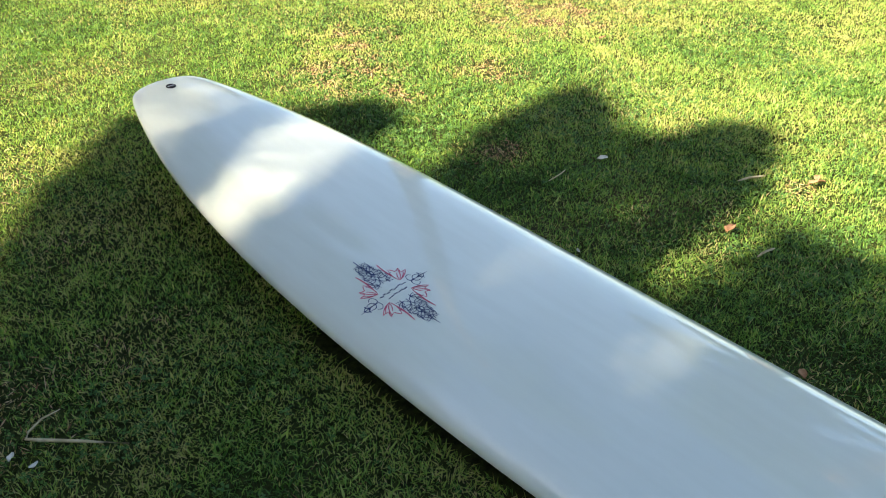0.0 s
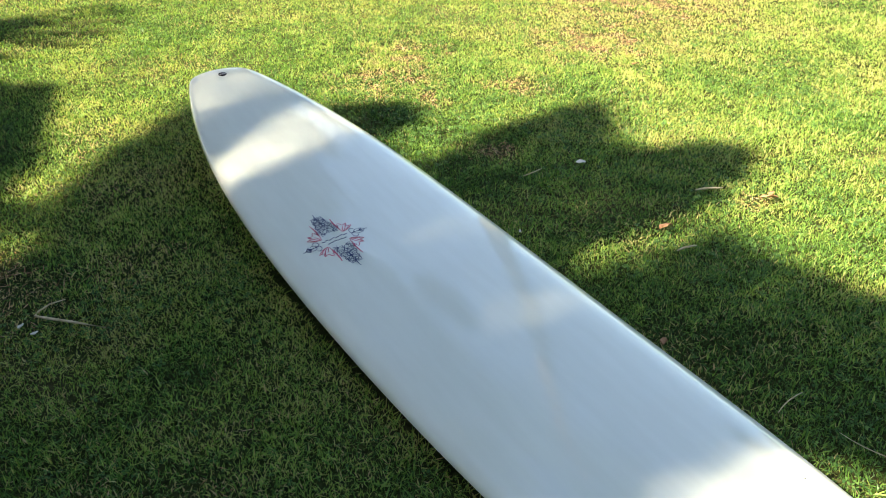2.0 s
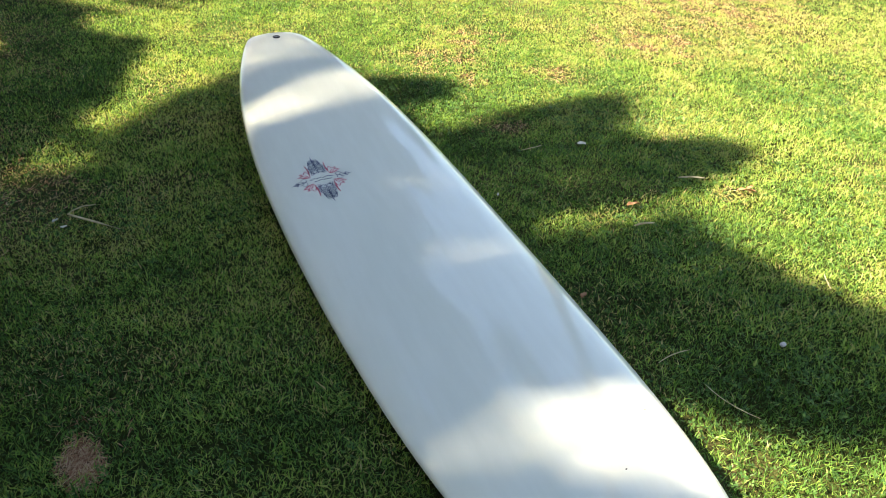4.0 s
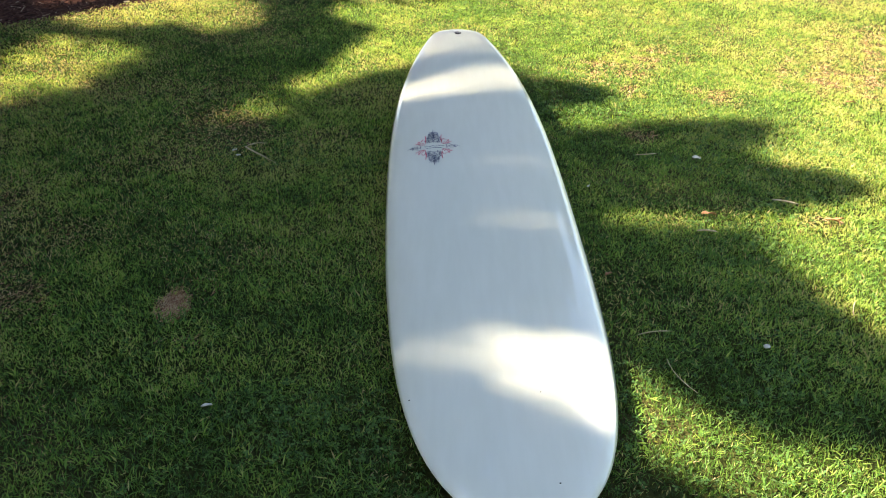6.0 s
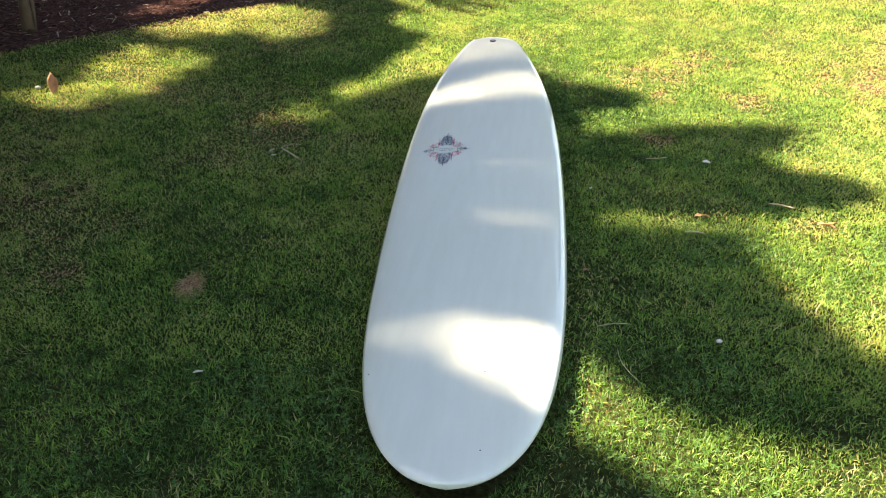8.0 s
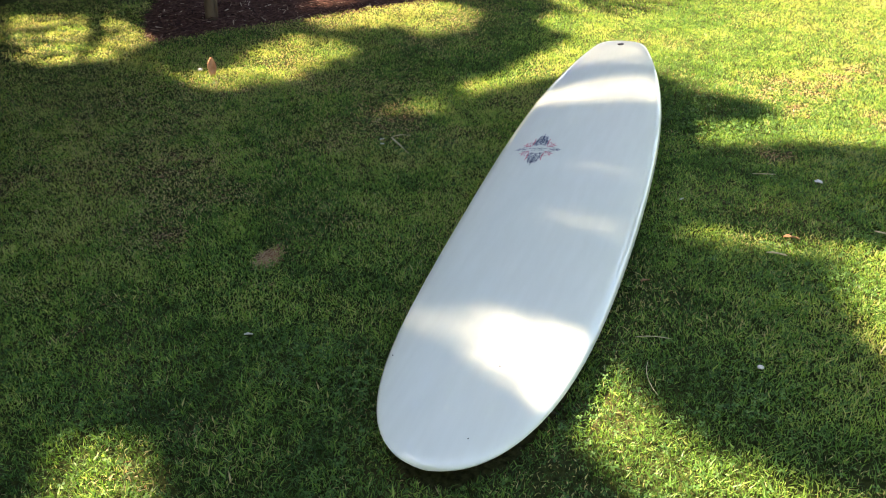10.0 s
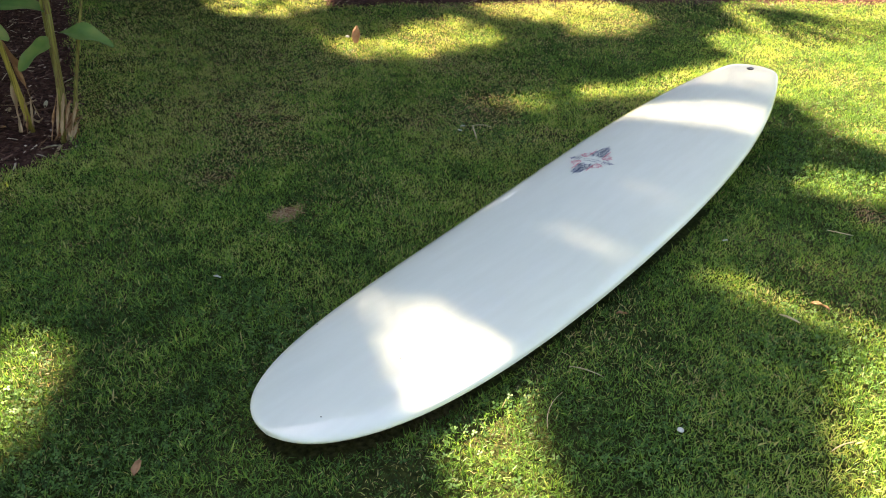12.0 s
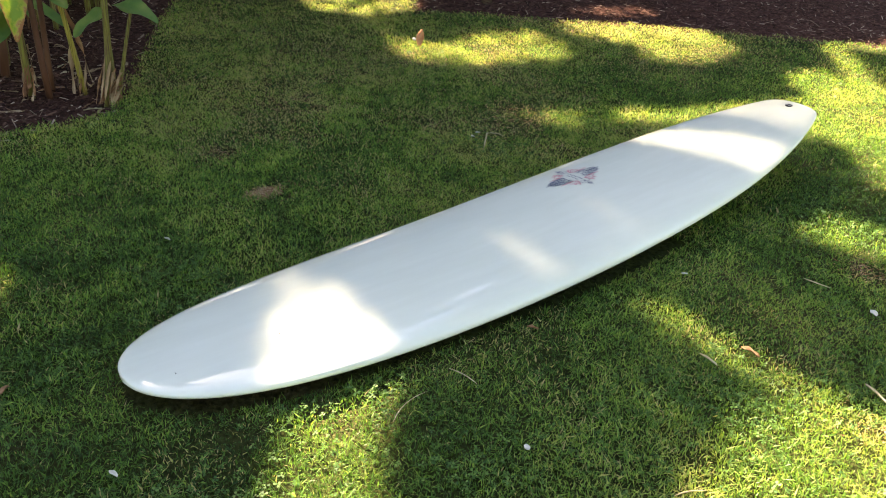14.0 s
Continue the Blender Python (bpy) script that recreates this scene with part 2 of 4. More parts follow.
def dryness(x, y):
    out = np.zeros_like(x)
    for i, (cx, cy, r) in enumerate(BARE):
        d = np.hypot((x - cx) * (1.0 if i else 2.0), y - cy) / r + 0.35 * wander(x, y, 14.0, i)
        out = np.maximum(out, np.clip(1.5 - d, 0, 1) * (1.0 if i == 0 else 0.8))
    worn = np.clip(0.5 + 1.3 * wander(x, y, 13.0, 8.0) + 0.7 * wander(x, y, 41.0, 3.0), 0.1, 1)
    return np.where(np.hypot(x - 0.185, y - 0.285) < 0.2, out, out * worn)


# ---- the shape of the board ----
NOSE, TAIL = Vector((1.0312, -0.4773, 0)), Vector((0.9189, 2.3193, 0))
AXIS = (TAIL - NOSE)
LENGTH = AXIS.length
ALONG = AXIS.normalized()
ASIDE = Vector((-ALONG.y, ALONG.x, 0))


def half_width(s):
    s = min(max(s, 0.0), 1.0)
    return s ** 0.4672 * (1 - s ** 150) ** 0.28 * (0.7377 - 1.2714 * s + 1.7413 * s * s - 1.1078 * s ** 3)


def rail_z(s):
    return 0.0424 - 0.1789 * s + 0.4196 * s * s - 0.0765 * s ** 3


def deck_rise(s):
    return 0.052 * (0.13 + 0.87 * max(math.sin(math.pi * s), 0.0) ** 0.62)


def keel_drop(s):
    return 0.026 * (0.3 + 0.7 * max(math.sin(math.pi * s), 0.0) ** 0.6)


def board_point(s, v, above=True, off=0.0):
    """A place on the board: s from nose to tail, v from -1 to 1 across (positive to the west)."""
    w = half_width(s)
    c = math.sqrt(max(1 - v * v, 0.0))
    dome = math.sqrt(max(1 - abs(v) ** 2.5, 0.0))
    z = rail_z(s) - 0.0136 * v * w + (deck_rise(s) * dome if above else -keel_drop(s) * c ** 0.5)
    q = NOSE + ALONG * (LENGTH * s) + ASIDE * (w * v)
    return Vector((q.x, q.y, z + off))


def board_rows(x, y):
    """s and the sideways distance (to the west) of plan places on the board's axis."""
    dx, dy = x - NOSE.x, y - NOSE.y
    return (dx * ALONG.x + dy * ALONG.y) / LENGTH, dx * ASIDE.x + dy * ASIDE.y


# ---- sunlight between the tree crowns, as it falls on the lawn: share of sun, width of the soft rim, outline ----
SUNLIT = (
    # the open lawn, with shadow fingers reaching into it
    (1.0, 0.07, ((8.0, 0.0), (2.4, 0.06), (2.03, 0.12), (1.96, 0.24), (1.91, 0.38), (1.86, 0.52), (1.83, 0.67), (1.84, 0.8), (1.88, 0.92), (2.02, 0.97),
                 (2.22, 1.03), (2.4, 1.16), (2.27, 1.28), (2.1, 1.33), (2.0, 1.43), (2.12, 1.57), (2.22, 1.7), (2.2, 1.81), (1.9, 1.82),
                 (1.74, 1.8), (1.54, 1.72), (1.36, 1.68), (1.36, 1.93), (1.5, 1.97), (1.61, 2.06), (1.6, 2.2), (1.5, 2.29), (1.25, 2.38),
                 (0.96, 2.68), (0.86, 2.7), (0.71, 2.63), (0.55, 2.46), (0.38, 2.23), (0.5, 2.9), (2.0, 3.2), (8.0, 3.2))),
    (1.0, 0.07, ((8.0, 2.6), (1.6, 2.5), (0.9, 2.72), (0.38, 2.23), (0.24, 2.05), (0.14, 2.12), (0.3, 2.46), (0.36, 2.84),
                 (0.46, 3.24), (0.28, 3.38), (0.16, 3.5), (0.15, 3.95), (0.08, 4.2), (-0.15, 4.38), (-0.1, 5.2), (0.2, 7.0), (8.0, 8.0))),
    # the streak that fades away westwards from it
    (0.42, 0.16, ((0.32, 2.14), (0.16, 2.2), (0.0, 1.94), (-0.2, 1.7), (-0.16, 1.56), (0.08, 1.68), (0.28, 1.96))),
    # beside the nose, and across it
    (1.0, 0.07, ((1.24, 0.06), (1.33, 0.06), (1.35, 0.0), (1.44, -0.08), (1.55, -0.15), (1.7, -0.19), (1.92, -0.21), (2.3, -0.18), (2.7, -0.5),
                 (2.2, -0.85), (1.75, -0.66), (1.52, -0.44), (1.34, -0.27), (1.25, -0.2))),
    (0.44, 0.13, ((1.04, 0.09), (1.19, 0.075), (1.3, 0.06), (1.3, -0.2), (1.25, -0.2), (1.16, -0.155), (1.07, -0.09))),
    (0.25, 0.13, ((0.8, 0.07), (0.98, 0.1), (1.3, 0.1), (1.3, -0.22), (1.15, -0.16), (1.0, -0.07), (0.86, -0.03))),
    (0.05, 0.1, ((1.08, -0.28), (1.2, -0.27), (1.2, -0.38), (1.08, -0.38))),
    # across the tail
    (0.46, 0.09, ((0.78, 1.52), (0.95, 1.53), (1.07, 1.56), (1.2, 1.59), (1.4, 1.68), (1.4, 1.95), (1.29, 1.92), (1.15, 1.83), (1.06, 1.77), (0.93, 1.71), (0.79, 1.66))),
    (0.34, 0.1, ((0.9, 1.95), (1.08, 1.99), (1.34, 2.06), (1.45, 2.25), (1.1, 2.4), (0.9, 2.12))),
    (0.06, 0.08, ((0.9, 1.36), (1.1, 1.38), (1.3, 1.43), (1.3, 1.48), (1.1, 1.44), (0.9, 1.41))),
    # slits across the middle of the board
    (0.26, 0.1, ((1.04, 0.63), (1.18, 0.69), (1.34, 0.7), (1.34, 0.6), (1.18, 0.59))),
    (0.24, 0.1, ((1.12, 1.0), (1.2, 1.06), (1.34, 1.06), (1.34, 0.99), (1.2, 1.0))),
    # beside the middle of the board
    (0.68, 0.1, ((1.35, 0.84), (1.42, 0.91), (1.55, 0.94), (1.7, 0.93), (1.86, 0.94), (1.86, 0.84), (1.69, 0.8), (1.54, 0.76), (1.42, 0.79))),
    (0.2, 0.14, ((1.56, 0.76), (1.76, 0.72), (1.82, 0.45), (1.72, 0.42), (1.64, 0.6))),
    (0.3, 0.08, ((1.65, 1.38), (2.05, 1.48), (2.05, 1.38), (1.7, 1.31))),
    (0.2, 0.08, ((1.5, 1.54), (1.95, 1.64), (1.95, 1.58), (1.5, 1.48))),
    (0.26, 0.1, ((1.55, 1.16), (2.05, 1.1), (2.05, 1.04), (1.55, 1.08))),
    # before the far bed
    (0.75, 0.14, ((-1.3, 1.86), (-1.1, 1.74), (-0.93, 1.84), (-0.76, 2.03), (-0.74, 2.2), (-0.66, 2.5), (-0.7, 2.7), (-0.92, 2.92), (-1.06, 2.92),
                  (-1.3, 2.86), (-1.3, 2.5), (-1.22, 2.2))),
    (0.4, 0.14, ((-1.0, 2.2), (-0.75, 2.3), (-0.72, 2.62), (-0.95, 2.85), (-1.15, 2.7))),
    (0.9, 0.14, ((-1.4, 3.2), (-1.1, 3.08), (-0.85, 3.14), (-0.7, 3.28), (-0.5, 3.06), (-0.33, 3.02), (-0.2, 3.35), (-0.3, 3.8), (-0.82, 4.05), (-1.1, 3.85), (-1.33, 3.5))),
    (0.36, 0.16, ((-1.9, 2.25), (-1.5, 2.1), (-1.2, 2.0), (-1.1, 1.76), (-1.45, 1.9), (-1.85, 2.1))),
    (0.7, 0.16, ((-3.7, 2.9), (-2.6, 1.95), (-2.35, 1.86), (-1.95, 2.12), (-2.05, 2.4), (-2.15, 2.7), (-2.9, 3.2))),
    (0.55, 0.16, ((-1.72, 3.6), (-1.35, 3.75), (-1.3, 4.2), (-1.6, 4.4), (-1.8, 4.0))),
    # the open lawn further along
    (1.0, 0.3, ((2.3, -0.7), (2.5, -1.5), (2.15, -2.4), (2.45, -3.3), (2.0, -4.2), (2.3, -5.2), (4.0, -5.4), (4.0, -0.5))),
    # beside the ginger bed
    (1.0, 0.08, ((0.1, -0.62), (0.22, -0.58), (0.32, -0.54), (0.42, -0.62), (0.6, -0.8), (0.6, -0.95), (0.44, -0.9), (0.28, -0.76))),
    (0.5, 0.1, ((-0.72, -0.12), (-0.6, -0.14), (-0.6, -0.24), (-0.72, -0.24))),
)
# shadows of palm leaflets on the far lawn: strokes x0, y0, x1, y1, radius
FRONDS = ((0.1, 4.5, 0.45, 4.42, 0.1), (0.2, 4.6, 1.0, 4.62, 0.03), (0.2, 4.5, 1.02, 4.42, 0.03), (0.2, 4.42, 0.92, 4.2, 0.03), (0.25, 4.32, 0.84, 3.98, 0.03),
          (0.3, 4.22, 0.64, 3.82, 0.03), (0.1, 4.1, 0.35, 3.75, 0.025), (-1.0, 3.0, -0.82, 2.82, 0.025), (-0.95, 3.02, -0.7, 2.75, 0.025), (-1.1, 2.98, -1.0, 2.7, 0.02))


def stroke(x, y, strokes):
    """Distance to the nearest of some strokes; negative inside."""
    total = np.zeros_like(x)
    for x0, y0, x1, y1, r in strokes:
        dx, dy = x1 - x0, y1 - y0
        u = np.clip(((x - x0) * dx + (y - y0) * dy) / (dx * dx + dy * dy), 0, 1)
        total += np.exp(-45 * np.clip(np.hypot(x - x0 - u * dx, y - y0 - u * dy) - r, -3, 3))
    return -np.log(total + 1e-70) / 45


def outlined(x, y, outline):
    """Distance into a closed outline; negative outside."""
    best, inside = np.full_like(x, 1e9), np.zeros(len(x), bool)
    for (x0, y0), (x1, y1) in zip(outline, outline[1:] + outline[:1]):
        dx, dy = x1 - x0, y1 - y0
        u = np.clip(((x - x0) * dx + (y - y0) * dy) / (dx * dx + dy * dy), 0, 1)
        best = np.minimum(best, (x - x0 - u * dx) ** 2 + (y - y0 - u * dy) ** 2)
        if dy:
            inside ^= ((y0 > y) != (y1 > y)) & (x < x0 + dx * (y - y0) / dy)
    return np.where(inside, 1, -1) * np.sqrt(best)


def eased(u):
    u = np.clip(u, 0, 1)
    return u * u * (3 - 2 * u)


def sunshine(x, y):
    """The share of the sun that the crowns let through to a place on the ground."""
    x = x + 0.007 * wander(x, y, 19.0, 2.0)
    y = y + 0.007 * wander(x, y, 17.0, 6.0)
    dark = np.ones_like(x)
    for share, rim, outline in SUNLIT:
        dark = dark * (1 - share * eased(0.5 + outlined(x, y, outline) / rim))
    lit = (1 - dark) * eased(0.5 + stroke(x, y, FRONDS) / 0.05)
    return lit


THICK = 6.2


def leafage(x, y):
    """How thick the crowns are along the sun's ray that ends here, 0 to 1."""
    return np.clip(-np.log(sunshine(x, y) + 0.002) / THICK, 0, 1)


def overlooked(x, y):
    """The stretch of lawn that the walk looks down on."""
    return (y < 5.6 - 0.38 * (x - 0.5)) & (y < 5.6 + 0.42 * (x + 0.2)) & (y > -1.15) & (y > -2.0 - 0.8 * x) & (y > -2.6 + 0.95 * x)


# ---- ground ----
def graded(lo, hi, step, far, n):
    inner = np.arange(lo, hi + step, step)
    reach = np.geomspace(step * 2, far, n)
    return np.concatenate([lo - reach[::-1], inner, hi + reach])


def build_ground():
    xs, ys = graded(-4.2, 5.2, 0.05, 400, 26), graded(-1.8, 7.0, 0.05, 400, 26)
    gx, gy = np.meshgrid(xs, ys)
    bed = in_bed(gx, gy)
    inside = np.clip(bed / 0.05, 0, 1)
    z = SOIL_Z + 0.008 * wander(gx, gy, 2.2) - 0.012 * inside + 0.008 * wander(gx, gy, 23.0) * inside
    z = z - 0.018 * np.clip(dryness(gx, gy) * (np.hypot(gx - 0.185, gy - 0.285) < 0.15), 0, 1)
    verts = np.stack([gx, gy, z], -1).reshape(-1, 3)
    nx, ny = len(xs), len(ys)
    i = np.arange(nx * ny).reshape(ny, nx)
    quads = np.stack([i[:-1, :-1], i[:-1, 1:], i[1:, 1:], i[1:, :-1]], -1).reshape(-1, 4)
    cx, cy = verts[quads].mean(1)[:, 0], verts[quads].mean(1)[:, 1]
    mulch = (in_bed(cx, cy) > 0) & (np.hypot(cx, cy) < 14)
    slot = np.where(mulch, 1, np.where(overlooked(cx, cy), 0, 2))
    ob = cloud("ground", verts, quads.ravel(), np.full(len(quads), 4), [SOIL, MULCH, TURF], index=slot, smooth=True)
    return tagged(ob, "lawn soil with dark mulch beds at its edge", "ground", kind="structure")


build_ground()


# ---- grass and clover ----
def scatter(rng, count, lo, hi):
    return rng.uniform(lo[0], hi[0], count), rng.uniform(lo[1], hi[1], count)


def worn_lawn(x, y):
    """Thin, tired turf, most of it in the shade to the west; 0 to 1."""
    west = eased((0.55 - x) / 0.8) * eased((y - 0.05) / 0.5)
    return np.clip(1.5 * mottle(x, y, 0.28, 21) + 1.1 * mottle(x, y, 0.1, 22) - 1.55 + 0.75 * west, 0, 1)


def build_grass():
    rng = np.random.default_rng(5)
    x, y = scatter(rng, 3400000, (-3.9, -1.25), (5.0, 6.8))
    away = np.hypot(x - 1.0, y + 0.9)
    wanted = np.interp(away, [0, 1.6, 2.6, 4.0, 6.0, 8.0], [1.0, 0.95, 0.7, 0.42, 0.2, 0.1])
    seen = overlooked(x, y)
    x3, y3 = scatter(rng, 150000, (-7.0, -6.0), (9.0, 9.5))
    ring = ~overlooked(x3, y3)
    x, y = np.concatenate([x, x3[ring]]), np.concatenate([y, y3[ring]])
    away = np.hypot(x - 1.0, y + 0.9)
    wanted = np.concatenate([wanted, np.ones(ring.sum())])
    seen = np.concatenate([seen, np.ones(ring.sum(), bool)])
    s, v = board_rows(x, y)
    w = np.array([half_width(q) for q in np.linspace(0, 1, 400)])
    zr = np.array([rail_z(q) for q in np.linspace(0, 1, 400)])
    half = np.interp(s, np.linspace(0, 1, 400), w, 0, 0)
    lift = np.interp(s, np.linspace(0, 1, 400), zr)
    under = (np.abs(v) < half - 0.012) & (lift < 0.075)
    dry = dryness(x, y)
    worn = worn_lawn(x, y)
    wanted = wanted * np.clip(0.55 + 0.85 * mottle(x, y, 0.045, 1), 0.5, 1.15) * (1 - 0.42 * worn)
    keep = (rng.random(len(x)) < wanted * np.clip(1.05 - 1.0 * dry, 0, 1)) & seen & (in_bed(x, y) < rng.normal(0.0, 0.02, len(x))) & ~under
    x, y, away, dry, worn = x[keep], y[keep], away[keep], dry[keep], worn[keep]
    n = len(x)
    lush = 0.5 + 0.5 * wander(x, y, 2.0, 1.0)
    tuft = mottle(x, y, 0.04, 2)
    length = rng.uniform(0.009, 0.024, n) * (0.62 + 0.22 * lush + 0.5 * tuft) * (1 - 0.45 * dry) * (1 - 0.2 * worn)
    width = rng.uniform(0.0008, 0.0016, n) * (1 + 0.13 * np.clip(away - 1.5, 0, 4))
    outer = ~overlooked(x, y)
    broad = (rng.random(n) < 0.05 + 0.08 * worn) | outer
    width = np.where(outer, 0.0024, width)
    length = np.where(outer, 0.028, length)
    width = np.where(broad, width * 1.9, width)
    length = np.where(broad, length * 1.35, length)
    a = rng.uniform(0, 2 * np.pi, n)
    lean = np.clip(rng.normal(0.66, 0.36, n), 0.05, 1.4) + 0.25 * dry
    hx, hy = np.cos(a) * np.sin(lean), np.sin(a) * np.sin(lean)
    up = np.cos(lean)
    turn = a + np.pi / 2 + rng.normal(0, 0.6, n)
    px, py = np.cos(turn) * width, np.sin(turn) * width
    z0 = SOIL_Z + 0.003 + 0.008 * wander(x, y, 2.2) + rng.uniform(0.0, 0.016, n)
    zero = np.zeros(n)
    base = np.stack([x, y, z0], -1)
    sidew = np.stack([px, py, zero], -1)
    mid = base + np.stack([hx * 0.45, hy * 0.45, up * 0.66], -1) * length[:, None]
    tip = base + np.stack([hx * 1.15, hy * 1.15, up * 0.85], -1) * length[:, None]
    tip[:, 2] = np.maximum(tip[:, 2], z0 + 0.004)
    low = base + (mid - base) * 0.55
    verts = np.stack([base, low + sidew, tip, low - sidew], 1).reshape(-1, 3)
    brown = np.clip(wander(x, y, 3.1, 9.0) * 0.8 + wander(x, y, 11.0, 4.0) * 0.6 + np.exp(-((x + 0.4) ** 2 + (y - 1.3) ** 2) / 1.2) * 0.5, 0, 1)
    # Light in the tint: sunlit east lawn lighter, shaded ground west of nose darker.
    patch_and_light = 0.345 + 0.06 * eased((y - 0.1) / 0.8) * eased((1.1 - x) / 0.3) + 0.19 * np.exp(-((x - 0.6) / 0.32) ** 2) * eased((y - 0.15) / 0.4) - 0.05 * eased((0.2 - y) / 0.3) * eased((0.9 - x) / 0.3) + 0.16 * np.clip((x + 0.25 * y - 1.9) / 0.6, 0, 1) + 0.19 * np.clip((-x - 0.15) / 0.6, 0, 1) + 0.09 * np.clip(x - 1.6, 0, 1.5)
    patch_and_light = patch_and_light + 0.1 * wander(x, y, 1.3, 3.0) + 0.08 * wander(x, y, 6.0, 5.0) + 0.08 * brown + 0.2 * (mottle(x, y, 0.5, 6) - 0.5) - 0.1 * worn
    tint = np.clip(patch_and_light + rng.normal(0.03, 0.17, n) + 0.3 * (mottle(x, y, 0.07, 3) - 0.5) + 0.3 * (mottle(x, y, 0.22, 4) - 0.5) + 0.18 * (tuft - 0.5) + 0.42 * dry, 0, 0.86)
    tint = np.where(rng.random(n) < 0.012 + 0.34 * worn + 0.15 * brown * np.clip(0.35 + y, 0.1, 1) + 0.1 * np.clip(-x / 0.5, 0, 1) * (y > 0.2) + 0.5 * dry, rng.uniform(0.85, 1.0, n), tint)
    ob = cloud("grass", verts, np.arange(4 * n), np.full(n, 4), [GRASS], tint=np.repeat(tint, 4))
    return tagged(ob, "short mown green lawn grass with dry straw blades", "grass", kind="stuff")


def build_clover():
    rng = np.random.default_rng(11)
    x, y = scatter(rng, 240000, (-3.0, -1.2), (3.4, 4.2))
    away = np.hypot(x - 1.2, y + 0.9)
    p = np.clip(1.7 * mottle(x, y, 0.3, 31) + 0.8 * mottle(x, y, 0.12, 32) - 1.25 + 0.4 * eased((x - 1.2) / 0.3) * eased((y - 0.0) / 0.4), 0.05, 0.7) * np.interp(away, [0, 2, 4, 6], [1, 0.75, 0.3, 0.1])
    s, v = board_rows(x, y)
    w = np.interp(s, np.linspace(0, 1, 200), [half_width(q) for q in np.linspace(0, 1, 200)], 0, 0)
    keep = (rng.random(len(x)) < p * (1 - dryness(x, y))) & (in_bed(x, y) < -0.03) & (np.abs(v) > w + 0.01)
    x, y = x[keep], y[keep]
    n = len(x)
    r = rng.uniform(0.004, 0.008, n)
    z = rng.uniform(-0.014, 0.001, n)
    spin = rng.uniform(0, 2 * np.pi, n)
    tiltx, tilty = rng.normal(0, 0.3, n), rng.normal(0, 0.3, n)
    verts, corners = [], []
    for k in range(3):
        a = spin + k * 2 * np.pi / 3
        ring = []
        for m, (d, t) in enumerate(((0.05, 0.0), (0.72, -0.58), (1.12, -0.3), (1.12, 0.3), (0.72, 0.58))):
            dx, dy = np.cos(a + t) * r * d, np.sin(a + t) * r * d
            ring.append(np.stack([x + dx, y + dy, z + dx * tiltx + dy * tilty], -1))
        verts.append(np.stack(ring, 1))
    verts = np.stack(verts, 1).reshape(-1, 3)
    corners = np.arange(len(verts))
    ob = cloud("clover", verts, corners, np.full(n * 3, 5), [CLOVER])
    return tagged(ob, "small three-lobed clover leaves in the lawn", "clover", kind="stuff")




def build_thatch():
    """Flat dead blades and reddish crumbs in the worn spots."""
    rng = np.random.default_rng(17)
    x, y = scatter(rng, 460000, (-1.5, -1.0), (4.2, 3.8))
    x2, y2 = scatter(rng, 14000, (0.06, 0.13), (0.32, 0.43))
    x, y = np.concatenate([x, x2]), np.concatenate([y, y2])
    d = dryness(x, y)
    tired = 0.16 * worn_lawn(x, y) * eased((0.7 - x) / 0.4)
    keep = (rng.random(len(x)) < np.maximum(d * 0.8, tired)) & (in_bed(x, y) < 0)
    x, y = x[keep], y[keep]
    n = len(x)
    a, le, wi = rng.normal(0.9, 0.8, n), rng.uniform(0.004, 0.018, n), rng.uniform(0.0005, 0.0015, n)
    u = np.stack([np.cos(a), np.sin(a), rng.normal(0, 0.25, n)], -1) * le[:, None]
    w = np.stack([-np.sin(a), np.cos(a), rng.normal(0, 0.4, n)], -1) * wi[:, None]
    c = np.stack([x, y, SOIL_Z + rng.uniform(0.004, 0.02, n)], -1)
    verts = np.stack([c - u, c + w, c + u, c - w], 1).reshape(-1, 3)
    ob = cloud("thatch", verts, np.arange(len(verts)), np.full(n, 4), [THATCH])
    return tagged(ob, "reddish dead grass thatch in worn lawn spots", "dead grass", kind="stuff")


build_grass()
build_clover()
build_thatch()


